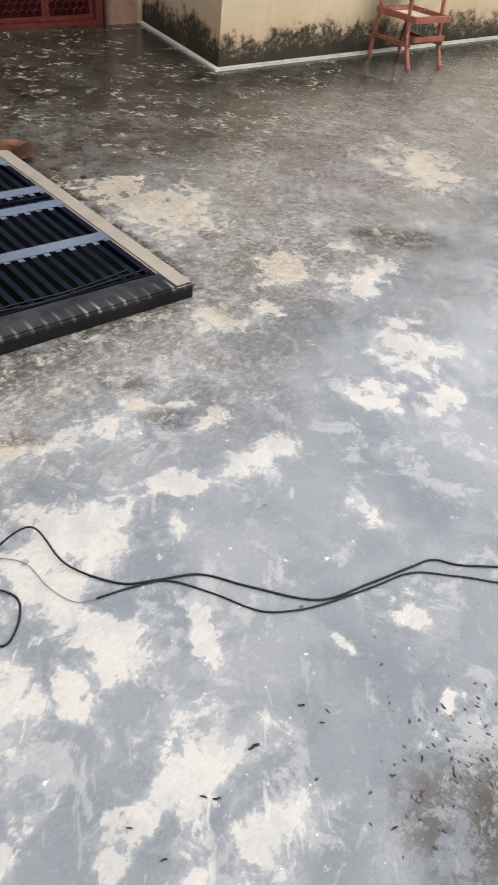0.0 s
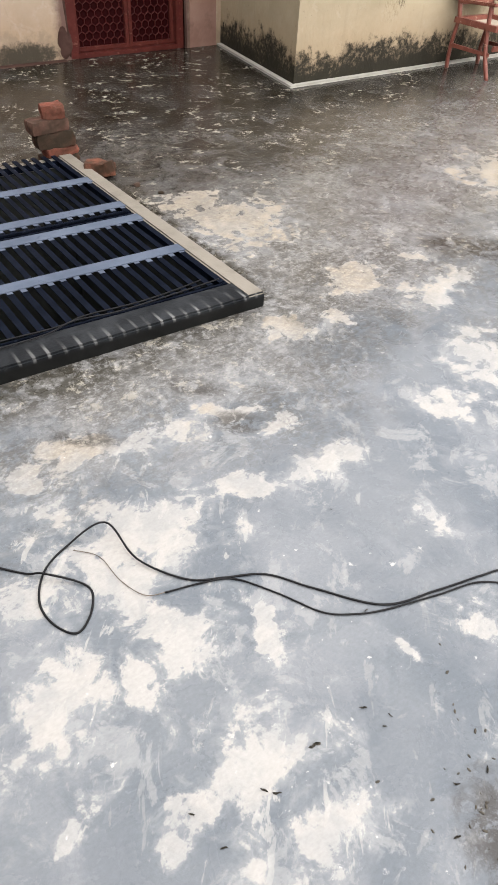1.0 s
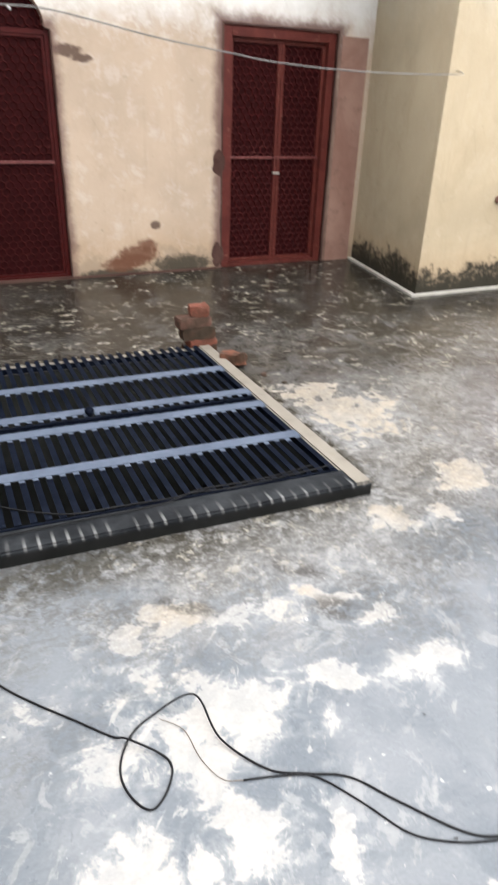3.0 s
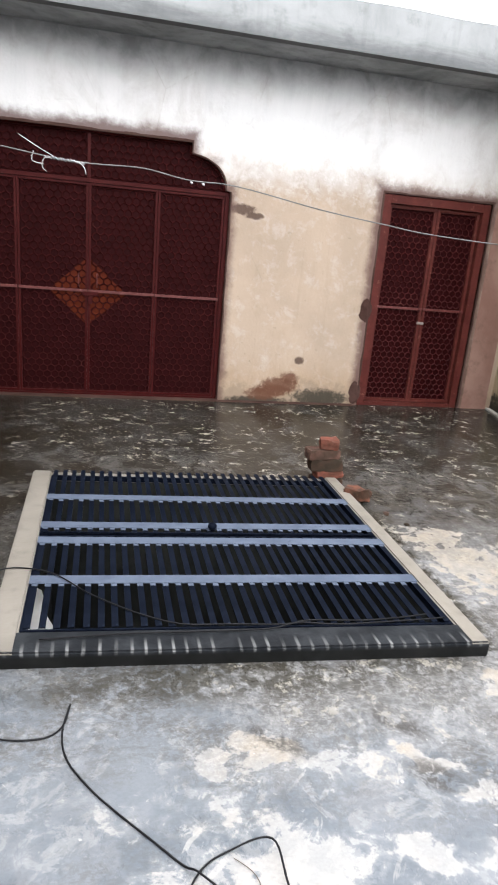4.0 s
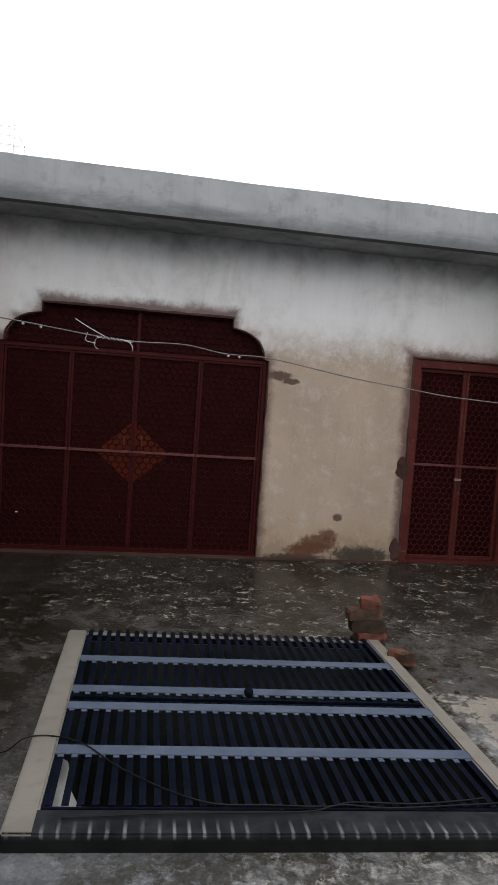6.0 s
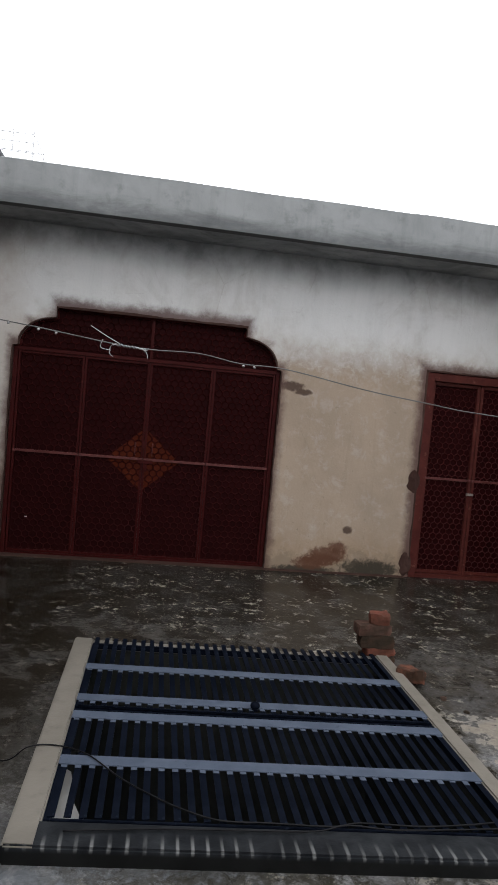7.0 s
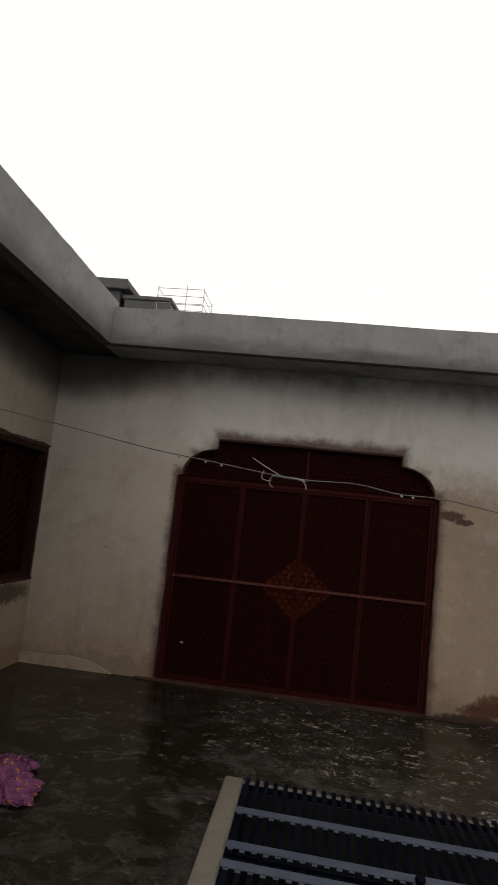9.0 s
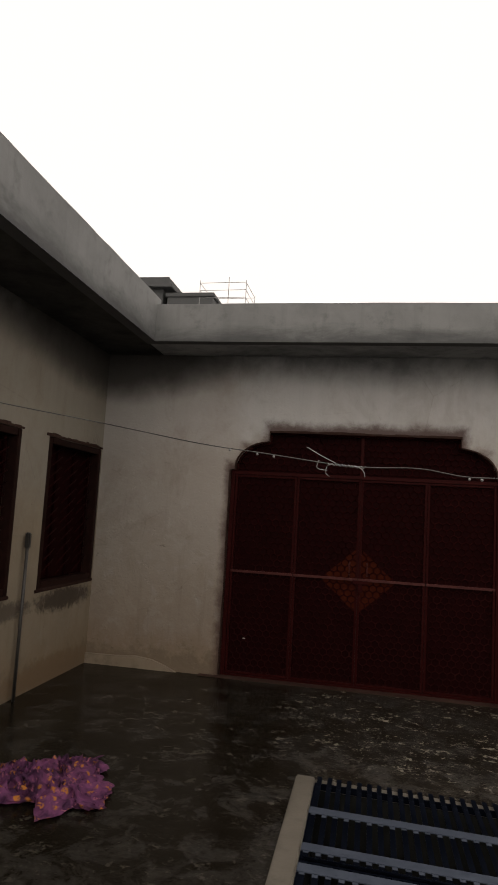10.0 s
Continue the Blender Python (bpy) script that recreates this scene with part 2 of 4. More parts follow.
def wall_paint(name, low, high, moss=0.0, split=2.2, stains_and_shade=(), whiter=None, smears=(), along="x"):
    k = Nodes(name)
    x, y, z = k.axis()
    if along == "y":
        x = y
    big, mid, fine = k.noise(0.9, 5, 0.6, dist=0.4), k.noise(4, 6, 0.65, dist=0.4, shift=3), k.noise(45, 4, 0.6)
    streaky = k.noise(5, 5, 0.6, (1.6, 1.6, 0.16), 0.2, 6)
    up = k.step(k.m("ADD", z, k.m("MULTIPLY", k.m("SUBTRACT", mid, 0.5), 0.55)), split - 0.22, split + 0.30)
    color = k.mix(up, k.mix(k.step(big, 0.3, 0.7), low, tuple(c * 0.8 for c in low)), k.mix(k.step(streaky, 0.4, 0.75), high, tuple(c * 0.92 for c in high)))
    if whiter is not None:
        color = k.mix(k.m("MULTIPLY", k.step(k.m("ADD", x, k.m("MULTIPLY", k.m("SUBTRACT", mid, 0.5), 0.5)), whiter + 0.15, whiter - 0.15), k.m("ADD", 0.20, k.m("MULTIPLY", k.step(z, 0.3, 1.8), 0.58))), color, tuple(0.38 * a + 0.62 * b for a, b in zip(low, high)))
    # peeled and patched limewash
    peel = k.step(k.noise(11, 6, 0.7, dist=0.5, shift=8), 0.60, 0.68)
    color = k.mix(k.m("MULTIPLY", peel, 0.06), color, (0.50, 0.48, 0.44))
    mott = k.noise(2.1, 9, 0.70, (1, 1, 0.75), 0.5, 61)
    color = k.mix(k.m("MULTIPLY", k.step(mott, 0.46, 0.68), 0.24), color, tuple(c * f for c, f in zip(low, (0.60, 0.55, 0.48))))
    color = k.mix(k.m("MULTIPLY", k.step(k.noise(6.0, 8, 0.72, dist=0.4, shift=71), 0.50, 0.66), 0.13), color, tuple(min(c * 1.15, 0.6) for c in high))
    run = k.m("MULTIPLY", k.step(k.noise(9, 5, 0.6, (1.5, 1.5, 0.09), 0.15, 81), 0.56, 0.68), k.step(z, 2.9, 1.2))
    color = k.mix(k.m("MULTIPLY", run, 0.13), color, (0.15, 0.115, 0.08))
    crack = k.m("MULTIPLY", k.step(k.voronoi(2.3, "DISTANCE_TO_EDGE", (1.0, 1.0, 0.7)), 0.012, 0.004), k.step(mott, 0.5, 0.6))
    color = k.mix(k.m("MULTIPLY", crack, 0.13), color, (0.10, 0.085, 0.07))
    # soot and mould on the damp strip under the roof slab, with shade painted in
    damp_shade = k.step(k.m("ADD", z, k.m("ADD", k.m("MULTIPLY", k.m("SUBTRACT", streaky, 0.5), 0.06), k.m("MULTIPLY", k.m("SUBTRACT", big, 0.5), 0.25))), 2.84, 3.20)
    color = k.mix(k.m("MULTIPLY", damp_shade, 0.8), color, k.mix(k.step(mid, 0.35, 0.65), (0.07, 0.075, 0.08), (0.19, 0.195, 0.20)))
    foot = k.m("ADD", z, k.m("MULTIPLY", k.m("SUBTRACT", mid, 0.5), 0.5))
    color = k.mix(k.m("MULTIPLY", k.step(foot, 0.55, 0.08), 0.5), color, (0.25, 0.165, 0.095))
    bare = k.m("MULTIPLY", k.step(k.m("ADD", foot, k.m("MULTIPLY", k.m("SUBTRACT", k.noise(13, 8, 0.75, shift=91), 0.5), 0.6)), 0.24, 0.12), 0.7)
    color = k.mix(bare, color, (0.20, 0.155, 0.11))
    if moss:
        color = k.mix(k.m("MULTIPLY", k.step(k.m("ADD", foot, k.m("MULTIPLY", k.m("SUBTRACT", k.noise(18, 8, 0.75, shift=19), 0.5), 0.35)), moss + 0.08, moss - 0.03), k.m("MAXIMUM", k.m("MULTIPLY", k.step(foot, moss * 0.85, moss * 0.4), 0.97), k.m("ADD", 0.5, k.m("MULTIPLY", k.step(k.noise(26, 8, 0.78, shift=47), 0.62, 0.48), 0.47)))), color, k.mix(mid, (0.005, 0.005, 0.0035), (0.022, 0.020, 0.013)))
    frayed = k.noise(17, 8, 0.75, dist=0.3, shift=12)
    # real stains, and wide dark ellipses that paint in the corner's shade
    for (cx, cz, rx, rz), tint in stains_and_shade:
        mask = k.spot(x, z, cx, cz, rx, rz, big, 0.35) if rz > 0.3 else k.spot(x, z, cx, cz, rx, rz, frayed, 0.75)
        if rz > 1.5 * rx:       # tall marks, runs of dirt and the corner shade alike: broken into specks
            mask = k.m("MULTIPLY", mask, k.step(k.noise(48, 6, 0.75, (1, 1, 0.5), 0.2, 33), 0.44, 0.60))
        color = k.mix(k.m("MULTIPLY", mask, 0.88), color, tint)
    # flaking rim between the whitewash above and the bare coat below
    rim = k.m("MULTIPLY", k.step(z, split - 0.35, split - 0.05), k.step(z, split + 0.45, split + 0.1))
    color = k.mix(k.m("MULTIPLY", k.m("MULTIPLY", rim, k.step(frayed, 0.52, 0.58)), k.m("MULTIPLY", k.step(x, 0.9, 1.3), 0.16)), color, tuple(min(c * 1.15, 0.6) for c in high))
    # paint smeared on to the plaster beside painted openings
    for cx, half, head in smears:
        out = k.m("MAXIMUM", k.m("SUBTRACT", k.m("ABSOLUTE", k.m("SUBTRACT", x, cx)), half), k.m("SUBTRACT", z, head))
        out = k.m("ADD", out, k.m("ADD", k.m("MULTIPLY", k.m("SUBTRACT", mid, 0.5), 0.12), k.m("MULTIPLY", k.m("SUBTRACT", frayed, 0.5), 0.10)))
        color = k.mix(k.m("MULTIPLY", k.step(out, 0.125, 0.01), 0.88), color, (0.080, 0.042, 0.037))
    dots = k.m("MULTIPLY", k.any([k.step(k.noise(14, 3, 0.6, shift=17), 0.70, 0.74), k.step(k.noise(38, 3, 0.6, shift=18), 0.70, 0.74)]), k.m("MULTIPLY", k.step(z, 2.2, 1.5), 0.45))
    color = k.mix(dots, color, (0.13, 0.11, 0.08))
    height = k.m("ADD", k.m("MULTIPLY", mid, 0.9), k.m("ADD", k.m("MULTIPLY", fine, 0.18), k.m("ADD", k.m("MULTIPLY", mott, 0.5), k.m("MULTIPLY", peel, -0.15))))
    return k.done(color, 0.8, bump=height, strength=0.45, distance=0.025, Specular_IOR_Level=0.15)


def cement(name, a, b, rough=0.6, streak=0.0, mould=None, spec=0.25):
    k = Nodes(name)
    big, mid, fine = k.noise(1.6, 6, 0.65, dist=0.5), k.noise(7, 6, 0.65, shift=5), k.noise(60, 3, 0.6)
    color = k.mix(k.step(big, 0.3, 0.7), a, b)
    color = k.mix(k.m("MULTIPLY", k.step(mid, 0.5, 0.75), 0.45), color, tuple(c * 0.45 for c in a))
    if streak:
        d = k.noise(6, 5, 0.6, (1.8, 1.8, 0.12), 0.2, 3)
        color = k.mix(k.m("MULTIPLY", k.step(d, 0.52, 0.7), streak), color, tuple(c * 0.4 for c in a))
    if mould is not None:
        z = k.axis()[2]
        low = k.step(k.m("ADD", z, k.m("MULTIPLY", k.m("SUBTRACT", k.noise(3.0, 9, 0.72, (0.5, 0.5, 2.0), 0.4, 9), 0.5), 0.34)), mould + 0.22, mould)
        color = k.mix(k.m("MULTIPLY", low, 0.8), color, (0.055, 0.058, 0.06))
    height = k.m("ADD", k.m("MULTIPLY", mid, 0.6), k.m("MULTIPLY", fine, 0.2))
    return k.done(color, rough, bump=height, strength=0.3, distance=0.012, Specular_IOR_Level=spec)


def paint(name, a, b, rough=0.4, metal=0.0, wear=None, scale=9, spec=0.5):
    k = Nodes(name)
    mid, fine = k.noise(scale, 6, 0.65, dist=0.4), k.noise(scale * 8, 3, 0.6)
    color = k.mix(k.step(mid, 0.3, 0.7), a, b)
    if wear:
        color = k.mix(k.step(k.noise(scale * 2.2, 6, 0.7, shift=3), 0.6, 0.68), color, wear)
    return k.done(color, k.m("ADD", rough - 0.08, k.m("MULTIPLY", mid, 0.16)), metal, bump=k.m("ADD", mid, k.m("MULTIPLY", fine, 0.3)), strength=0.15, distance=0.004, Specular_IOR_Level=spec)


def brick_clay(name, a, b, algae=0.0):
    k = Nodes(name)
    mid, fine = k.noise(14, 6, 0.7, dist=0.5), k.noise(90, 4, 0.65)
    color = k.mix(k.step(mid, 0.3, 0.72), a, b)
    if algae:
        color = k.mix(k.m("MULTIPLY", k.step(k.noise(9, 5, 0.6, shift=2), 0.38, 0.6), algae), color, (0.020, 0.0155, 0.010))
    return k.done(color, 0.85, Specular_IOR_Level=0.12, bump=k.m("ADD", mid, k.m("MULTIPLY", fine, 0.4)), strength=0.5, distance=0.008)


def printed_cloth():
    k = Nodes("printed_cloth")
    mid = k.noise(9, 5, 0.6, dist=1.0)
    color = k.mix(k.step(mid, 0.35, 0.65), (0.075, 0.014, 0.075), (0.34, 0.10, 0.26))
    flower = k.step(k.voronoi(15), 0.36, 0.24)
    petal = k.step(k.noise(30, 3, 0.6, shift=5), 0.42, 0.55)
    color = k.mix(k.m("MULTIPLY", flower, petal), color, (0.85, 0.33, 0.06))
    color = k.mix(k.step(k.noise(22, 3, 0.6, shift=11), 0.60, 0.66), color, (0.60, 0.20, 0.30))
    return k.done(color, 0.75, bump=k.noise(160, 2, 0.5), strength=0.3, distance=0.003)


CREAM, LIME = (0.335, 0.264, 0.200), (0.545, 0.542, 0.528)
RUST_STAIN, SOOT_STAIN, ALGAE = (0.085, 0.036, 0.020), (0.05, 0.028, 0.020), (0.016, 0.015, 0.011)
M_FLOOR = wet_floor()
# the wide dark ellipse at (-2.9, 3.2) paints corner shade over mould
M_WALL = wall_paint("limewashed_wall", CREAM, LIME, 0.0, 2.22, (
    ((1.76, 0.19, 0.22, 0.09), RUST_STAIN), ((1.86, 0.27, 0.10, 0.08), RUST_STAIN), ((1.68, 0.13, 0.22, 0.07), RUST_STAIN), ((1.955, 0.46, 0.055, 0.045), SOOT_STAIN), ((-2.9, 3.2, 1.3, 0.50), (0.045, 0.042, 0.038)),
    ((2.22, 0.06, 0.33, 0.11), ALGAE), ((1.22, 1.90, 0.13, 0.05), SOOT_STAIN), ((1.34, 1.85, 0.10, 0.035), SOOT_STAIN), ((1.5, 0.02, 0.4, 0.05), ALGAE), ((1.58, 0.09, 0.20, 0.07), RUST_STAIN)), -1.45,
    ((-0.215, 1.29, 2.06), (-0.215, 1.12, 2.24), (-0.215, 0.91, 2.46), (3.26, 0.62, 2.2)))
# the ellipses at y 7.2 and 6.95 paint corner shade over mould
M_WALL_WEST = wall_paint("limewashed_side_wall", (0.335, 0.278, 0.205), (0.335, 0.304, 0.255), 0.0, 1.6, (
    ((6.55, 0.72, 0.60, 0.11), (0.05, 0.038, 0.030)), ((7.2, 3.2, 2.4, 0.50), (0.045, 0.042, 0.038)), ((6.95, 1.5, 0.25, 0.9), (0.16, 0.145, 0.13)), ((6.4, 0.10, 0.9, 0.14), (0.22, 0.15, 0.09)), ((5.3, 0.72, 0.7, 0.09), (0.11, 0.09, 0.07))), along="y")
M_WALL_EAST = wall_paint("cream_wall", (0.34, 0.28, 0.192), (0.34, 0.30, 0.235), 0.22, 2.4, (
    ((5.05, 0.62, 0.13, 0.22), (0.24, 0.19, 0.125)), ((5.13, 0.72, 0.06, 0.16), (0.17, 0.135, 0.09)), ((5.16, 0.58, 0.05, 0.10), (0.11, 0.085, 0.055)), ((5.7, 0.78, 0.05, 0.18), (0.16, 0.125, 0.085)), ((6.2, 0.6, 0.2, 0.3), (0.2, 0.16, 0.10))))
M_SLAB = cement("weathered_roof_slab", (0.178, 0.184, 0.183), (0.245, 0.252, 0.250), 0.7, 0.16, 3.19)
# roof slab undersides: this dark tone, and a paler one over the gate wall
M_SOFFIT = cement("dark_soffit", (0.030, 0.029, 0.028), (0.085, 0.083, 0.080), 0.8, spec=0.1)
M_KERB = cement("smooth_cement_kerb", (0.140, 0.126, 0.104), (0.185, 0.167, 0.140), 0.4)
M_PLASTER = cement("rough_patch_plaster", (0.034, 0.017, 0.014), (0.066, 0.038, 0.031), 0.95, spec=0.06)
M_SOFFIT_PALE = cement("pale_soffit", (0.20, 0.212, 0.220), (0.42, 0.435, 0.445), 0.8)
# near black: the darkness of a deep shaft is put into this colour
M_SHAFT = cement("shade_black_plaster", (0.016, 0.017, 0.016), (0.032, 0.033, 0.030), 0.9, spec=0.1)
M_MAROON = paint("maroon_gloss_paint", (0.028, 0.0038, 0.0038), (0.040, 0.006, 0.0056), 0.5, wear=(0.055, 0.012, 0.010), spec=0.05)
M_FRAME = paint("red_oxide_paint", (0.048, 0.0095, 0.0075), (0.074, 0.0165, 0.0125), 0.6, wear=(0.12, 0.05, 0.038), spec=0.10)
M_SHEET = paint("dark_maroon_sheet", (0.012, 0.0015, 0.0018), (0.019, 0.0026, 0.003), 0.6, spec=0.03)
M_MESH = paint("maroon_wire_mesh", (0.027, 0.0036, 0.0036), (0.044, 0.0075, 0.0072), 0.5, wear=(0.066, 0.020, 0.018), scale=5, spec=0.08)
M_MESH_DULL = paint("dull_maroon_wire_mesh", (0.019, 0.0028, 0.0028), (0.032, 0.0056, 0.0054), 0.55, wear=(0.046, 0.012, 0.011), scale=5, spec=0.05)
M_RAIL = paint("worn_maroon_rail", (0.060, 0.013, 0.012), (0.10, 0.028, 0.025), 0.45, wear=(0.17, 0.075, 0.065), spec=0.2)
M_DIAMOND = paint("orange_brown_plate", (0.046, 0.0078, 0.0032), (0.070, 0.0135, 0.0053), 0.6, wear=(0.030, 0.0048, 0.003), scale=14, spec=0.03)
M_STEEL = paint("bare_steel", (0.22, 0.20, 0.18), (0.36, 0.34, 0.31), 0.4, 0.8)
M_BAR = paint("wet_navy_bar_paint", (0.0024, 0.0036, 0.007), (0.006, 0.008, 0.014), 0.4, wear=(0.016, 0.021, 0.032), spec=0.01)
M_STRIP = paint("blue_grey_strip_paint", (0.056, 0.069, 0.096), (0.080, 0.097, 0.130), 0.5, wear=(0.050, 0.060, 0.085), scale=7, spec=0.06)
M_CABLE = paint("black_cable_sheath", (0.005, 0.005, 0.006), (0.010, 0.010, 0.011), 0.4, spec=0.08)
M_WIRE = paint("galvanised_wire", (0.055, 0.053, 0.050), (0.11, 0.107, 0.102), 0.4, 0.3)
M_BRIGHT_WIRE = paint("wet_bright_wire", (0.28, 0.28, 0.28), (0.42, 0.42, 0.42), 0.25, 0.4)
M_TWIG = paint("wet_twig", (0.05, 0.035, 0.022), (0.10, 0.07, 0.045), 0.5)
M_DEBRIS = paint("black_leaf_litter", (0.020, 0.018, 0.014), (0.055, 0.046, 0.034), 0.6, spec=0.2)
M_FLAKE = paint("loose_lime_flake", (0.62, 0.60, 0.56), (0.75, 0.73, 0.70), 0.6)
M_CHAIR = paint("red_brown_lacquered_wood", (0.125, 0.036, 0.026), (0.19, 0.065, 0.046), 0.45, wear=(0.28, 0.17, 0.125), spec=0.3)
M_CANE = paint("pale_woven_seat", (0.34, 0.30, 0.24), (0.42, 0.38, 0.31), 0.6, scale=40)
M_YELLOW = paint("faded_yellow_rexine", (0.29, 0.235, 0.075), (0.35, 0.295, 0.125), 0.5, wear=(0.30, 0.22, 0.08), scale=16)
M_CLOTH = printed_cloth()
M_BRICK = brick_clay("fired_brick", (0.110, 0.034, 0.022), (0.175, 0.062, 0.042), 0.55)
M_BRICK_PALE = brick_clay("weathered_brick", (0.060, 0.029, 0.021), (0.105, 0.058, 0.044), 0.7)
M_BRICK_WORN = brick_clay("broken_brick", (0.085, 0.032, 0.020), (0.18, 0.075, 0.048), 0.85)
M_BRICK_DARK = brick_clay("algae_covered_brick", (0.030, 0.018, 0.012), (0.055, 0.030, 0.020), 0.8)
M_PIPE = paint("dark_pipe", (0.03, 0.03, 0.03), (0.06, 0.055, 0.05), 0.4)
M_JAMB = paint("dark_brown_window_frame", (0.016, 0.0065, 0.0052), (0.028, 0.011, 0.009), 0.6, spec=0.08)
M_WOODDARK = paint("dark_window_shutter", (0.10, 0.032, 0.032), (0.135, 0.046, 0.043), 0.5, spec=0.3)


# ---- mesh tools ----
def box(bm, x0, x1, y0, y1, z0, z1):
    v = [bm.verts.new(p) for p in ((x0, y0, z0), (x1, y0, z0), (x1, y1, z0), (x0, y1, z0), (x0, y0, z1), (x1, y0, z1), (x1, y1, z1), (x0, y1, z1))]
    for f in ((0, 3, 2, 1), (4, 5, 6, 7), (0, 1, 5, 4), (1, 2, 6, 5), (2, 3, 7, 6), (3, 0, 4, 7)):
        bm.faces.new([v[i] for i in f])


def soft_box(bm, x0, x1, y0, y1, z0, z1, r=0.004):
    b = bmesh.new()
    box(b, x0, x1, y0, y1, z0, z1)
    bmesh.ops.bevel(b, geom=b.edges[:], offset=r, segments=2, affect="EDGES")
    absorb(bm, b)


def absorb(bm, other, m=Matrix()):
    me = bpy.data.meshes.new("tmp")
    other.to_mesh(me)
    other.free()
    me.transform(m)
    bm.from_mesh(me)
    bpy.data.meshes.remove(me)


def prism(bm, outline, y0, y1):
    """A flat outline of (x, z) points, made solid from y0 to y1."""
    a = [bm.verts.new((x, y0, z)) for x, z in outline]
    b = [bm.verts.new((x, y1, z)) for x, z in outline]
    bm.faces.new(a), bm.faces.new(b[::-1])
    n = len(a)
    for i in range(n):
        bm.faces.new((a[i], b[i], b[(i + 1) % n], a[(i + 1) % n]))
    bmesh.ops.recalc_face_normals(bm, faces=bm.faces[:])


def glide(points, steps=8, closed=False):
    """A smooth line through the points."""
    p = [Vector(q) for q in points]
    out = []
    for i in range(len(p) - 1):
        a, b, c, d = p[max(i - 1, 0)], p[i], p[i + 1], p[min(i + 2, len(p) - 1)]
        for s in range(steps):
            u = s / steps
            out.append(0.5 * (2 * b + (c - a) * u + (2 * a - 5 * b + 4 * c - d) * u * u + (3 * b - a - 3 * c + d) * u ** 3))
    return out + [p[-1]]


def tube(bm, line, r, n=6, taper=1.0):
    rings = []
    for i, p in enumerate(line):
        d = (line[min(i + 1, len(line) - 1)] - line[max(i - 1, 0)]).normalized()
        u = d.cross(Vector((0, 0, 1)) if abs(d.z) < 0.9 else Vector((1, 0, 0))).normalized()
        w = d.cross(u)
        q = r * (1 + (taper - 1) * i / max(len(line) - 1, 1))
        rings.append([bm.verts.new(p + q * (math.cos(a) * u + math.sin(a) * w)) for a in (2 * math.pi * k / n for k in range(n))])
    for s, e in zip(rings, rings[1:]):
        for k in range(n):
            bm.faces.new((s[k], s[(k + 1) % n], e[(k + 1) % n], e[k]))
    bm.faces.new(rings[0][::-1]), bm.faces.new(rings[-1])
    for f in bm.faces:
        f.smooth = True


def rod(bm, a, b, r, n=8):
    tube(bm, [Vector(a), Vector(b)], r, n)


def part(name, bm, material, parent=None, label=""):
    bmesh.ops.recalc_face_normals(bm, faces=bm.faces[:])
    me = bpy.data.meshes.new(name)
    bm.to_mesh(me)
    bm.free()
    me.materials.append(material)
    ob = new(name, me)
    if parent:
        ob.parent = parent
    return tagged(ob, label)


def solid(name, material, *boxes, parent=None, label="", r=0.0):
    bm = bmesh.new()
    for b in boxes:
        soft_box(bm, *b, r) if r else box(bm, *b)
    return part(name, bm, material, parent, label)


def thing(name, label, category, group="", at=(0, 0, 0), turn=0.0):
    ob = new(name)
    ob.matrix_basis = pose(*at, 0, 0, turn)
    return tagged(ob, label, category, group)


# ---- the large structure ----
WALL_Y, WEST_X, EAST_Y = 7.15, -2.93, 5.55
GX0, GX1, DX0, DX1 = -1.53, 1.10, 2.66, 3.87
K0, K1, KF, KB, KH = -0.50, 1.555, 2.768, 4.735, 0.07     # kerb round the light shaft
S0, S1, SF, SB = -0.385, 1.465, 2.912, 4.645                # the shaft itself
FASCIA_Y, FASCIA_X, SLAB_LOW, SLAB_TOP = 6.55, -2.22, 3.22, 3.58


SKEW = 0.055        # the shaft was set out slightly askew to the gate wall


def skew(bm, lines=None):
    for v in bm.verts:
        if lines is None or min(abs(v.co.y - q) for q in lines) < 1e-5:
            v.co.y += SKEW * (K1 - v.co.x)
    return bm


def gate_outline(grow=0.0):
    """The head of the gate from its right foot to its left foot."""
    pts = [(GX1 + grow, 0.0), (GX1 + grow, 2.04), (GX1 - 0.05 + grow, 2.05)]
    for i in range(1, 8):
        a = radians(90 * i / 8)
        pts.append((0.713 + grow + (GX1 - 0.05 - 0.713) * math.cos(a), 2.06 + (0.27 + grow * 0.5) * math.sin(a)))
    pts += [(0.713 + grow, 2.34 + grow * 0.5), (0.713 + grow, 2.436 + grow)]
    mid = (GX0 + GX1) / 2
    return pts + [(2 * mid - x, z) for x, z in pts[::-1]]


bm = bmesh.new()
box(bm, -3.3, 12, -6, SF, -0.25, 0)
box(bm, -3.3, 12, SB, 7.4, -0.25, 0)
box(bm, -3.3, S0, SF, SB, -0.25, 0)
box(bm, S1, 12, SF, SB, -0.25, 0)
skew(bm, (SF, SB))
floor = tagged(part("floor", bm, M_FLOOR), "wet blotched cement courtyard floor with cream worn patches", "floor", kind="structure")

bm = bmesh.new()
outline = [(WEST_X - 0.25, 0.0), (WEST_X - 0.25, SLAB_LOW)]
outline += [(12.0, SLAB_LOW), (12.0, 0.0), (DX1, 0.0), (DX1, 2.19), (DX0, 2.19), (DX0, 0.0)]
outline += gate_outline()
prism(bm, outline, WALL_Y, WALL_Y + 0.23)
tagged(part("wall_north", bm, M_WALL), "limewashed plaster wall, stained and shaded in colour under the roof slab", "wall", kind="structure")

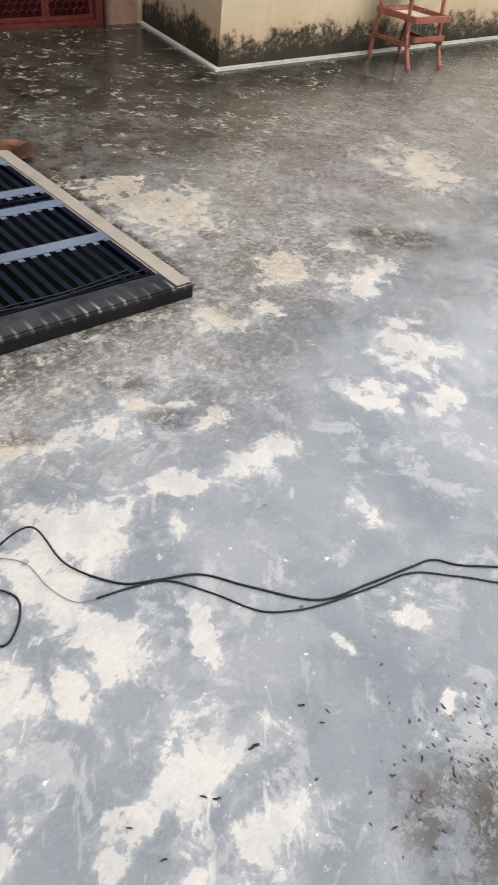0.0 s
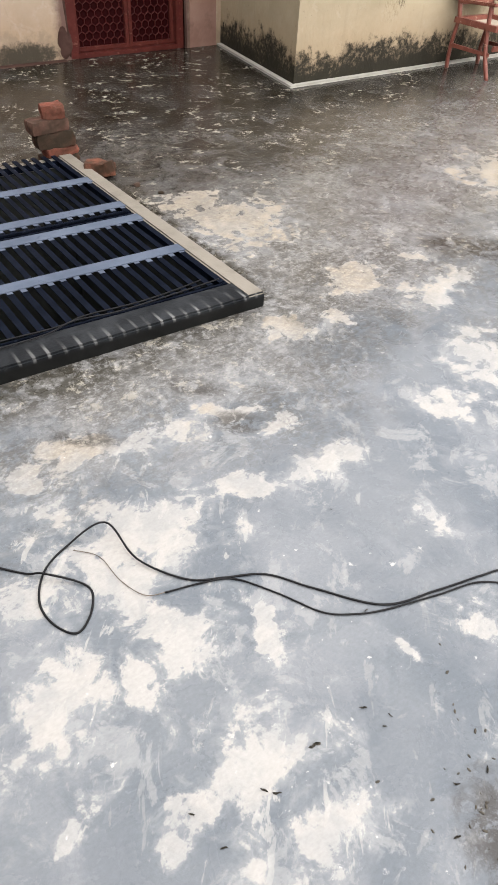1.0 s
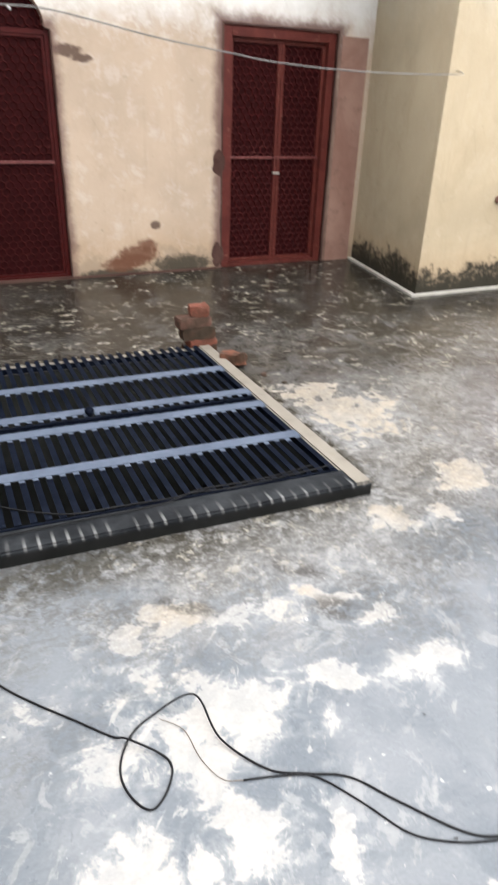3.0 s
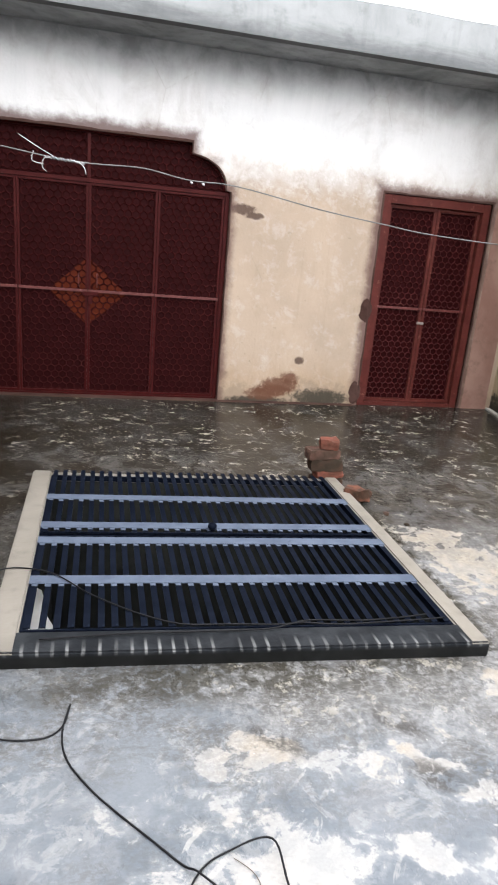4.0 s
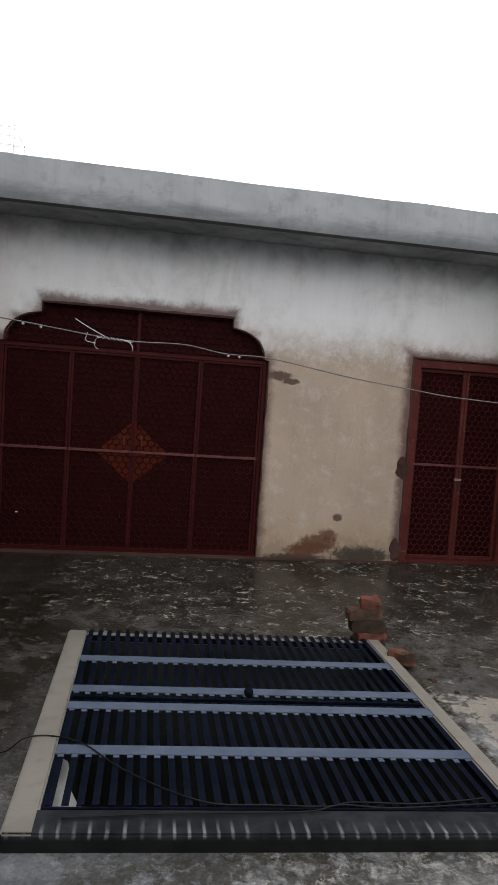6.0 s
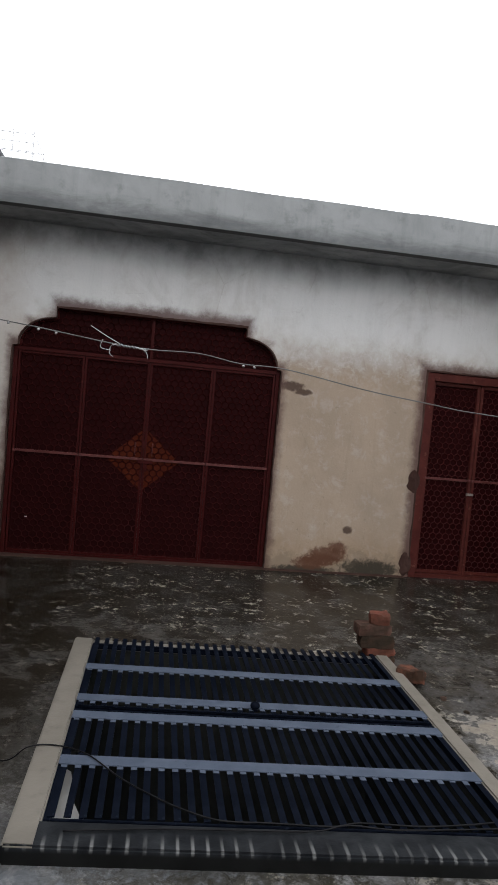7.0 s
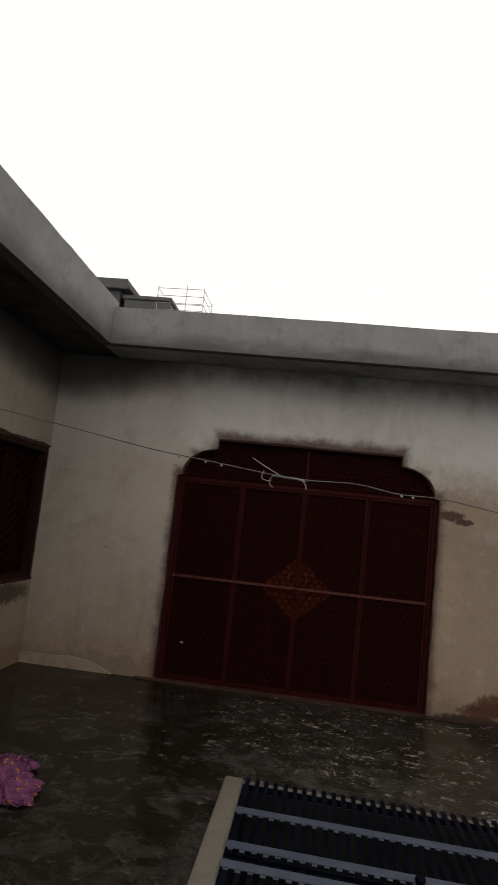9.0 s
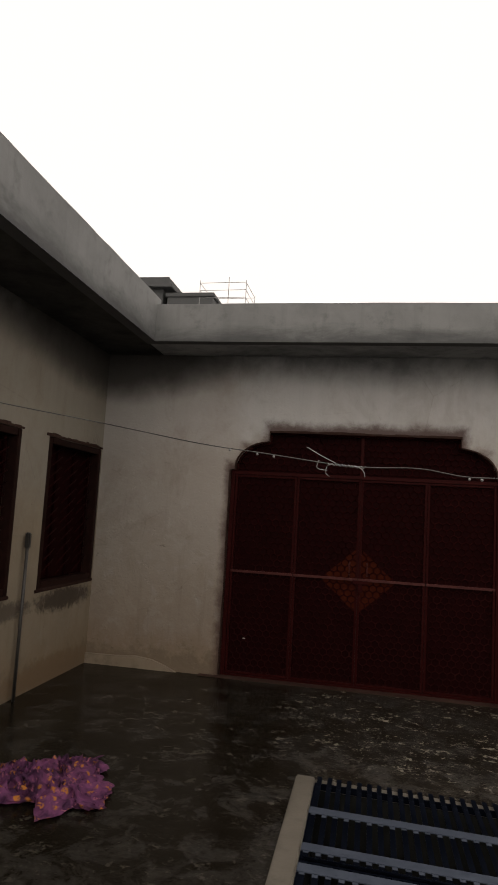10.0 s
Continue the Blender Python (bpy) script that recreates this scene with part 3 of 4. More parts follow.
# unseen walls, added so that no light leaks through gate and windows
tagged(solid("wall_light_stop", M_SHAFT, (-3.3, 12, 7.385, 7.45, 0, SLAB_LOW)), "unseen dark wall added to stop light through the gate gaps", "wall", kind="structure")
tagged(solid("wall_light_stop", M_SHAFT, (-3.35, -3.285, -6, 7.38, 0, SLAB_LOW)), "unseen dark wall added to stop light behind the windows", "wall", kind="structure")
WIN_A, WIN_B, WZ0, WZ1 = (4.35, 5.54), (6.0, 7.12), 0.85, 2.19
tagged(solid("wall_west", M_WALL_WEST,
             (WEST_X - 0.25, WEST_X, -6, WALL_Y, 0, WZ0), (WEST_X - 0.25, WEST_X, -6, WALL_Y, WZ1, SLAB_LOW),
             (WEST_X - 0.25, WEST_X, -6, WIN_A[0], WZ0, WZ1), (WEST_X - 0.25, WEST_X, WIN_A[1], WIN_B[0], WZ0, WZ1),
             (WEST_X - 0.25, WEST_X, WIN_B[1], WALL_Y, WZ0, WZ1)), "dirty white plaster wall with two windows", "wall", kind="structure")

EWX0, EWX1, EWZ0, EWZ1 = 4.78, 6.9, 0.87, 2.1
tagged(solid("wall_east", M_WALL_EAST,
             (4.06, EWX0, EAST_Y, EAST_Y + 0.23, 0, SLAB_LOW), (EWX1, 12, EAST_Y, EAST_Y + 0.23, 0, SLAB_LOW),
             (EWX0, EWX1, EAST_Y, EAST_Y + 0.23, 0, EWZ0), (EWX0, EWX1, EAST_Y, EAST_Y + 0.23, EWZ1, SLAB_LOW)),
       "cream plaster wall with black moss along its foot", "wall", kind="structure")
bm = bmesh.new()
v = [(3.97, EAST_Y), (4.30, WALL_Y), (4.5, WALL_Y), (4.5, EAST_Y + 0.232), (4.059, EAST_Y + 0.232), (4.059, EAST_Y)]
lo, hi = [bm.verts.new((*p, 0)) for p in v], [bm.verts.new((*p, SLAB_LOW)) for p in v]
bm.faces.new(lo), bm.faces.new(hi)
for i in range(6):
    bm.faces.new((lo[i], lo[(i + 1) % 6], hi[(i + 1) % 6], hi[i]))
tagged(part("wall_return", bm, M_WALL_EAST), "cream plaster return wall with mossy foot", "wall", kind="structure")
# cement fillet along the foot of the east walls
bm = bmesh.new()
v = [(3.905, 5.505), (3.98, EAST_Y), (4.30, 7.14), (4.25, 7.14)]
lo, hi = [bm.verts.new((*p, -0.01)) for p in v], [bm.verts.new((*p, 0.018)) for p in v]
bm.faces.new(lo), bm.faces.new(hi)
for i in range(4):
    bm.faces.new((lo[i], lo[(i + 1) % 4], hi[(i + 1) % 4], hi[i]))
v = [(3.908, 5.503), (11.9, 5.49), (11.9, EAST_Y), (3.983, EAST_Y)]
lo, hi = [bm.verts.new((*p, -0.01)) for p in v], [bm.verts.new((*p, 0.02)) for p in v]
bm.faces.new(lo), bm.faces.new(hi)
for i in range(4):
    bm.faces.new((lo[i], lo[(i + 1) % 4], hi[(i + 1) % 4], hi[i]))
tagged(part("trim", bm, cement("lime_fillet", (0.26, 0.25, 0.22), (0.34, 0.33, 0.30), 0.6)), "thin pale wet cement fillet along the wall foot", "trim", kind="structure")

tagged(solid("wall_south", M_WALL_WEST, (-3.3, 12, -6.2, -6, 0, 1.0)), "low plaster parapet closing the terrace", "wall", kind="structure")
tagged(solid("wall_far_east", M_WALL_EAST, (12, 12.2, -6.2, 7.4, 0, 3.25)), "plain cream end wall", "wall", kind="structure")


def ragged_slab(bm, x0, x1, y0, y1, z0, z1, along):
    """A beam whose top edge is slightly uneven."""
    n = 60
    rows = []
    for i in range(n + 1):
        u = i / n
        h = z1 + 0.012 * noise.noise((u * 23, z1, x0)) + 0.006 * noise.noise((u * 90, 3, x0))
        w = 0.008 * noise.noise((u * 14, 7, y0))
        if along == "x":
            p = [(x0 + (x1 - x0) * u, y0 + w, z0), (x0 + (x1 - x0) * u, y0 + w, h), (x0 + (x1 - x0) * u, y1, h), (x0 + (x1 - x0) * u, y1, z0)]
        else:
            p = [(x1 + w, y0 + (y1 - y0) * u, z0), (x1 + w, y0 + (y1 - y0) * u, h), (x0, y0 + (y1 - y0) * u, h), (x0, y0 + (y1 - y0) * u, z0)]
        rows.append([bm.verts.new(q) for q in p])
    for a, b in zip(rows, rows[1:]):
        for k in range(4):
            bm.faces.new((a[k], b[k], b[(k + 1) % 4], a[(k + 1) % 4]))
    bm.faces.new(rows[0]), bm.faces.new(rows[-1])


bm = bmesh.new()
ragged_slab(bm, FASCIA_X - 0.002, 12, FASCIA_Y, FASCIA_Y + 0.11, SLAB_LOW - 0.012, SLAB_TOP, "x")
tagged(part("roof_parapet", bm, M_SLAB), "weathered grey concrete parapet over the gate wall", "parapet", kind="structure")
bm = bmesh.new()
ragged_slab(bm, FASCIA_X - 0.11, FASCIA_X, -6, FASCIA_Y + 0.1, SLAB_LOW - 0.012, SLAB_TOP + 0.07, "y")
tagged(part("roof_parapet", bm, M_SLAB), "weathered grey concrete parapet over the windowed wall", "parapet", kind="structure")
tagged(solid("roof_slab", M_SOFFIT_PALE, (FASCIA_X - 0.1, 12, FASCIA_Y + 0.11, 13.5, SLAB_LOW, SLAB_LOW + 0.12)), "pale concrete roof slab overhanging the gate wall", "roof", kind="structure")
tagged(solid("roof_slab", M_SOFFIT, (-8, FASCIA_X - 0.11, -6, 13.5, SLAB_LOW, SLAB_LOW + 0.12)), "dark concrete roof slab overhanging the windowed wall", "roof", kind="structure")
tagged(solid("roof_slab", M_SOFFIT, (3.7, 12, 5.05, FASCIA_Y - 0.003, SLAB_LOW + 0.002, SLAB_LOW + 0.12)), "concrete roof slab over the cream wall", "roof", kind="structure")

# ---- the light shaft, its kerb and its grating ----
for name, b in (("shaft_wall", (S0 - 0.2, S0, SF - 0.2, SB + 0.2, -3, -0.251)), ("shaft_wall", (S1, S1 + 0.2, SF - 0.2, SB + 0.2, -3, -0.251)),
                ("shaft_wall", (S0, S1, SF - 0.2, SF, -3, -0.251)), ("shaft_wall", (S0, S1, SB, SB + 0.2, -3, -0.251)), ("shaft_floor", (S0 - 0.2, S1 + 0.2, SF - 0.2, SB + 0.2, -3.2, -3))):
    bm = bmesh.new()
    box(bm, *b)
    tagged(part(name, skew(bm), M_SHAFT), "light shaft plaster below the grating, coloured black for shade", "shaft", kind="structure")
# thin near-black sheets added to hide the slab edge inside the shaft
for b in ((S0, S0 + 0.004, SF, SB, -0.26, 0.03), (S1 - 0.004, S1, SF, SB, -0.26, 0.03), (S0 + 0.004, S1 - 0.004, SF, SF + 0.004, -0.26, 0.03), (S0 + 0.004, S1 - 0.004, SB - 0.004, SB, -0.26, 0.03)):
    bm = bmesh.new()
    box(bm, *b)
    tagged(part("shaft_shade_lining", skew(bm), M_SHAFT), "added near-black lining that keeps the shaft mouth dark", "shaft", kind="structure")
bm = bmesh.new()
prism(bm, [(S0 + 0.006, SF + 0.006), (S0 + 0.34, SF + 0.006)] + [(S0 + 0.36 - 0.28 * math.sin(radians(a)), SF + 0.32 - 0.29 * math.cos(radians(a))) for a in range(15, 91, 15)] + [(S0 + 0.05, SF + 0.46), (S0 + 0.006, SF + 0.50)], -0.05, -0.02)
for v in bm.verts:
    v.co.yz = v.co.z, v.co.y
tagged(part("shaft_ledge", skew(bm), cement("pale_cement_ledge", (0.30, 0.29, 0.27), (0.40, 0.39, 0.37))), "pale cement ledge with a round cut under the grating", "ledge", kind="structure")


def streak_kerb():
    k = Nodes("wet_kerb_with_pale_streaks")
    x, y, z = k.axis()
    mid, fine = k.noise(6, 6, 0.65, dist=0.4), k.noise(50, 3, 0.6)
    # evenly spaced pale streaks on the top, strongest at the front edge
    wave = k.m("SINE", k.m("ADD", k.m("MULTIPLY", x, 2 * math.pi / 0.0566), k.m("MULTIPLY", k.noise(3, 2, 0.5, (1, 0.2, 1), shift=8), 7.0)))
    edge = k.step(k.m("ADD", k.m("ADD", y, k.m("MULTIPLY", k.m("SUBTRACT", x, K1), SKEW)), k.m("MULTIPLY", mid, 0.06)), SF - 0.02, SF - 0.12)
    streaky = k.m("MULTIPLY", k.m("MULTIPLY", k.step(wave, 0.55, 1.0), edge), k.step(z, KH - 0.03, KH - 0.004))
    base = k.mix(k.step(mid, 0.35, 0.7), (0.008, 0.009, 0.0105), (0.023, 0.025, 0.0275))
    color = k.mix(k.m("MULTIPLY", streaky, k.step(k.noise(11, 5, 0.6, (1, 0.4, 1), shift=3), 0.30, 0.68)), base, (0.17, 0.172, 0.168))
    # colour drops to near black below the top edge, down the face
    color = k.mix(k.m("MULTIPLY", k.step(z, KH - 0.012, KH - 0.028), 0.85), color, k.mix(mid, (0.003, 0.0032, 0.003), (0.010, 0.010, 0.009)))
    return k.done(color, 0.30, bump=k.m("ADD", mid, k.m("MULTIPLY", fine, 0.2)), strength=0.25, distance=0.01, Specular_IOR_Level=0.07)


bm = bmesh.new()
soft_box(bm, K0, S0 - 0.001, KF + 0.001, KB, -0.01, KH, 0.008)
soft_box(bm, S1 + 0.001, K1, KF + 0.001, KB, -0.01, KH, 0.008)
soft_box(bm, S0, S1, SB + 0.02, KB, -0.01, KH - 0.012, 0.006)
for v in bm.verts:
    v.co += 0.004 * noise.noise_vector(v.co * 3)
skew(bm)
kerb = tagged(part("kerb", bm, M_KERB), "smooth beige cement kerb round the light shaft", "kerb", kind="structure")
bm = bmesh.new()
soft_box(bm, K0 + 0.001, K1 - 0.001, KF, SF - 0.001, -0.01, KH - 0.002, 0.008)
tagged(part("kerb_front", skew(bm), streak_kerb()), "wet black cement kerb edge with pale streaks", "kerb", kind="structure")

BARS, ZB = 32, KH - 0.004
PITCH = (S1 - S0) / BARS


def grating_leaf(y0, y1, strips, label, reach=-0.012):
    """A steel leaf of flat bars, which run in y, under painted cross strips."""
    leaf = thing("steel_grating", label, "grating", "grating leaves", at=(0, 0, 0))
    bm = bmesh.new()
    for b in ((S0 + 0.003, S0 + 0.028, y0, y1), (S1 - 0.028, S1 - 0.003, y0, y1), (S0 + 0.028, S1 - 0.028, y0, y0 + 0.012), (S0 + 0.028, S1 - 0.028, y1 - 0.012, y1)):
        soft_box(bm, *b, ZB - 0.035, ZB, 0.002)
    part("frame", skew(bm), M_BAR, leaf)
    bar = None
    for i in range(BARS):
        cx = S0 + (i + 0.5) * PITCH
        if bar is None:
            bm = bmesh.new()
            box(bm, -0.0138, 0.0138, y0 + 0.012, y1 + reach, ZB + 0.0005, ZB + 0.0055)
            bar = part("bar", bm, M_BAR, leaf)
            data = bar.data
        else:
            bar = new("bar", data)
            bar.parent = leaf
        bar.location = (cx, SKEW * (K1 - cx), 0.0012 * math.sin(i * 2.3))
        bar.rotation_euler = (0, radians(1.6 * math.sin(i * 1.7)), 0)
    for s in strips:
        bm = bmesh.new()
        soft_box(bm, S0 + 0.004, S1 - 0.004, s - 0.036, s + 0.036, ZB + 0.0075, ZB + 0.0125, 0.0015)
        # added pale tabs stand in for the sheen on the bar tops
        for i in range(BARS):
            cx = S0 + (i + 0.5) * PITCH
            d = 0.020 + 0.008 * math.sin(i * 3.1 + s)
            box(bm, cx - 0.0125, cx + 0.0125, s - 0.0355 - d, s - 0.0355, ZB + 0.0075, ZB + 0.0095)
        part("cross_strip", skew(bm), M_STRIP, leaf, "blue-grey painted cross strip with tabs for bar sheen")
    return leaf


front_leaf = grating_leaf(SF + 0.004, 3.780, (3.30, 3.70), "navy steel grating leaf with blue-grey cross strips")
back_leaf = grating_leaf(3.80, SB + 0.016, (3.885, 4.275), "navy steel grating leaf beside the brick stack", 0.082)
bm = bmesh.new()
rod(bm, (S0 + 0.02, 3.787, ZB + 0.012), (S1 - 0.02, 3.787, ZB + 0.012), 0.005)
part("hinge_rod", skew(bm), M_BAR, back_leaf)
bm = bmesh.new()
bmesh.ops.create_uvsphere(bm, u_segments=14, v_segments=8, radius=0.026, matrix=pose(0.53, 3.90, ZB + 0.03) @ Matrix.Diagonal((1, 1, 0.8, 1)))
rod(bm, (0.53, 3.90, ZB + 0.004), (0.53, 3.90, ZB + 0.02), 0.018)
part("lifting_knob", bm, M_BAR, back_leaf, "black lifting knob")

# ---- the gate and the door: steel frames with expanded mesh before dark sheet ----


def hex_mesh(bm, inside, x0, x1, z0, z1, y, cell=0.072, wire=0.0055):
    rows, h = int((z1 - z0) / (cell * 0.80)) + 2, cell * 0.80
    s = cell * 0.56
    for r in range(rows):
        for c in range(int((x1 - x0) / cell) + 2):
            cx, cz = x0 + (c + 0.5 * (r % 2)) * cell, z0 + r * h
            top, tl, bl, tr = (cx, cz + s), (cx - cell / 2, cz + h - s), (cx - cell / 2, cz - h + s), (cx + cell / 2, cz + h - s)
            for a, b in ((top, tl), (tl, bl), (top, tr)):
                if not (inside(*a) and inside(*b)):
                    continue
                d = Vector((b[0] - a[0], 0, b[1] - a[1])).normalized()
                n = Vector((-d.z, 0, d.x)) * wire
                q = []
                for p in (a, b):
                    o = Vector((p[0], y, p[1]))
                    q.append([bm.verts.new(o + n), bm.verts.new(o - Vector((0, wire, 0))), bm.verts.new(o - n)])
                bm.faces.new((q[0][0], q[1][0], q[1][1], q[0][1]))
                bm.faces.new((q[0][1], q[1][1], q[1][2], q[0][2]))


def frame_of(bm, x0, x1, y0, y1, z0, z1, w):
    for b in ((x0, x0 + w, z0, z1), (x1 - w, x1, z0, z1), (x0 + w, x1 - w, z0, z0 + w), (x0 + w, x1 - w, z1 - w, z1)):
        soft_box(bm, b[0], b[1], y0, y1, b[2], b[3], 0.003)


def mesh_leaf(parent, x0, x1, z0, z1, y, rail, w=0.022, bright=M_MAROON):
    bm = bmesh.new()
    frame_of(bm, x0, x1, y, y + 0.03, z0, z1, w)
    leaf = part("leaf", bm, bright, parent)
    bm = bmesh.new()
    soft_box(bm, x0 + 0.002, x1 - 0.002, y - 0.012, y - 0.001, rail - 0.013, rail + 0.013, 0.003)
    part("mid_rail", bm, M_RAIL, leaf, "worn mid rail")
    bm = bmesh.new()
    hex_mesh(bm, lambda x, z: x0 + w * 0.6 < x < x1 - w * 0.6 and z0 + w * 0.6 < z < z1 - w * 0.6, x0, x1, z0, z1, y + 0.016)
    part("mesh_infill", bm, M_MESH if bright is M_FRAME else M_MESH_DULL, leaf, "expanded metal mesh in maroon paint")
    solid("backing_sheet", M_SHEET, (x0 + 0.004, x1 - 0.004, y + 0.031, y + 0.036, z0 + 0.004, z1 - 0.004), parent=leaf)
    return leaf


GY = WALL_Y + 0.05
gate = thing("steel_gate", "closed maroon steel gate with mesh panels and stepped arch", "gate")
bm = bmesh.new()
for b in ((GX0 + 0.005, GX0 + 0.045, 0.0, 2.035), (GX1 - 0.045, GX1 - 0.005, 0.0, 2.035), (GX0 + 0.045, GX1 - 0.045, 0.0, 0.03), (GX0 + 0.045, GX1 - 0.045, 2.0, 2.035)):
    soft_box(bm, b[0], b[1], GY - 0.01, GY + 0.045, b[2], b[3], 0.003)
part("gate_frame", bm, M_MAROON, gate)
inner = [(x - (0.006 if x > -0.2 else -0.006), z - 0.006) for x, z in gate_outline() if z > 2.03]
bm = bmesh.new()
ring = [Vector((x, GY + 0.012, z)) for x, z in inner]
for a, b in zip(ring, ring[1:]):
    rod(bm, a, b, 0.014, 6)
head_frame = part("arch_frame", bm, M_MAROON, gate)
bm = bmesh.new()
prism(bm, inner, GY + 0.034, GY + 0.04)
part("arch_sheet", bm, M_SHEET, head_frame)


def in_head(x, z):
    u = abs(x - (GX0 + GX1) / 2)
    if z < 2.04 or z > 2.42:
        return False
    if u < 0.90:
        return True
    return z < 2.33 and ((u - 0.91) / 0.34) ** 2 + ((z - 2.06) / 0.27) ** 2 < 1


bm = bmesh.new()
hex_mesh(bm, in_head, GX0, GX1, 2.03, 2.44, GY + 0.016)
part("arch_mesh", bm, M_MESH_DULL, head_frame)
bm = bmesh.new()
mx = (GX0 + GX1) / 2
soft_box(bm, mx - 0.015, mx + 0.015, GY, GY + 0.03, 2.036, 2.42, 0.003)
part("mullion", bm, M_MAROON, head_frame)
xs = [GX0 + 0.047 + (GX1 - GX0 - 0.094) * i / 4 for i in range(5)]
leaves = [mesh_leaf(gate, a + 0.002, b - 0.002, 0.032, 1.998, GY, 1.03) for a, b in zip(xs, xs[1:])]
CZ = 1.02
for side, leaf in ((-1, leaves[1]), (1, leaves[2])):
    bm = bmesh.new()
    prism(bm, [(mx + side * 0.004, CZ - 0.32), (mx + side * 0.36, CZ), (mx + side * 0.004, CZ + 0.32)], GY + 0.0235, GY + 0.0285)
    part("diamond_plate", bm, M_DIAMOND, leaf, "orange-brown half diamond plate")
    bm = bmesh.new()
    hx = mx + side * 0.085
    tube(bm, glide([(hx, GY + 0.024, CZ + 0.05), (hx, GY - 0.05, CZ + 0.065), (hx, GY - 0.055, CZ + 0.12), (hx, GY - 0.05, CZ + 0.155), (hx, GY + 0.024, CZ + 0.17)], 4), 0.007)
    part("pull_handle", bm, M_RAIL, leaf, "worn painted pull handle")
bm = bmesh.new()
soft_box(bm, mx - 0.05, mx + 0.10, GY - 0.030, GY - 0.0185, CZ - 0.03, CZ + 0.005, 0.003)
soft_box(bm, mx + 0.005, mx + 0.045, GY - 0.038, GY - 0.0185, CZ - 0.11, CZ - 0.032, 0.005)
part("latch", bm, M_MAROON, leaves[2], "painted latch with padlock plate")

bm = bmesh.new()
soft_box(bm, -1.318, -1.292, GY + 0.006, GY + 0.012, 0.372, 0.382, 0.002)
part("paint_chip", bm, M_FLAKE, leaves[0], "small pale paint chip")

door = thing("mesh_door", "closed maroon double door with mesh panels beside the return wall", "door")
DY = WALL_Y + 0.07
bm = bmesh.new()
for b in ((DX0 + 0.004, DX0 + 0.085, 0.0, 2.185), (DX1 - 0.085, DX1 - 0.004, 0.0, 2.185), (DX0 + 0.085, DX1 - 0.085, 2.10, 2.185), (DX0 + 0.085, DX1 - 0.085, 0.0, 0.04)):
    soft_box(bm, b[0], b[1], DY - 0.06, DY + 0.04, b[2], b[3], 0.004)
part("door_frame", bm, M_FRAME, door, "red oxide painted door frame")
dm = (DX0 + DX1) / 2 + 0.03
d1 = mesh_leaf(door, DX0 + 0.088, dm - 0.002, 0.043, 2.097, DY - 0.01, 1.07, 0.035, M_FRAME)
d2 = mesh_leaf(door, dm + 0.002, DX1 - 0.088, 0.043, 2.097, DY - 0.01, 1.07, 0.035, M_FRAME)
bm = bmesh.new()
soft_box(bm, dm - 0.05, dm + 0.03, DY - 0.03, DY - 0.0105, 0.91, 0.935, 0.003)
part("bolt", bm, M_STEEL, d1, "bare steel sliding bolt")


def patch_ring(inner, outer, seed, label):
    """Rough plaster dabbed round an opening, between two lines of (x, z), with a ragged outer rim."""
    bm = bmesh.new()
    rows = []
    for i in range(len(inner) - 1):
        n = max(2, int((Vector(inner[i + 1]) - Vector(inner[i])).length / 0.025))
        for s in range(n):
            w = s / n
            a, b = (Vector(q[i]).lerp(Vector(q[i + 1]), w) for q in (inner, outer))
            p = Vector((a.x, seed, a.y))
            reach = max(0.12, 0.72 + 0.40 * noise.noise(p * 3.5) + 0.28 * noise.noise(p * 7) + 0.10 * noise.noise(p * 24))
            b = a.lerp(b, reach)
            h = 0.008 + 0.005 * noise.noise(p * 15)
            m = a.lerp(b, 0.8)
            rows.append([bm.verts.new(q) for q in ((a.x, WALL_Y + 0.02, a.y), (a.x, WALL_Y - h, a.y), (m.x, WALL_Y - h * 0.7, m.y), (b.x, WALL_Y + 0.001, b.y))])
    for a, b in zip(rows, rows[1:]):
        for k in range(3):
            bm.faces.new((a[k], b[k], b[k + 1], a[k + 1]))
    return tagged(part("trim", bm, M_PLASTER), label, "plaster", kind="structure")


patch_ring(gate_outline(-0.004), [(x, z + (0.012 if z > 2.1 else 0.0)) for x, z in gate_outline(0.016)], 1.0, "rough brown plaster patching round the gate head")
patch_ring([(DX1, 0.0), (DX1, 2.19), (DX0, 2.19), (DX0, 0.0)], [(DX1 + 0.03, 0.0), (DX1 + 0.03, 2.215), (DX0 - 0.025, 2.215), (DX0 - 0.02, 0.0)], 4.0, "rough brown plaster patching round the door")
for z in (0.14, 1.02):
    bm = bmesh.new()
    bmesh.ops.create_uvsphere(bm, u_segments=16, v_segments=8, radius=1, matrix=pose(DX0 - 0.045, WALL_Y + 0.002, z) @ Matrix.Diagonal((0.07, 0.012, 0.13, 1)))
    for q in bm.verts:
        q.co += 0.018 * noise.noise_vector(q.co * 14) * Vector((1, 0.1, 1)).length * 0.6
    tagged(part("trim", bm, M_PLASTER), "dab of dark mortar over a door fixing", "plaster", kind="structure")
# red paint brushed over the plaster between door and return wall
tagged(solid("trim", cement("smeared_red_plaster", (0.16, 0.085, 0.065), (0.22, 0.135, 0.105), 0.7), (DX1 + 0.06, 4.24, WALL_Y - 0.006, WALL_Y + 0.001, 0.0, 2.17)), "plaster strip smeared with red paint", "plaster", kind="structure")
tagged(solid("threshold", M_PLASTER, (GX0 - 0.2, GX1 + 1.5, WALL_Y - 0.05, WALL_Y + 0.09, -0.01, 0.012), r=0.004), "low worn cement threshold", "threshold", kind="structure")

# ---- windows ----


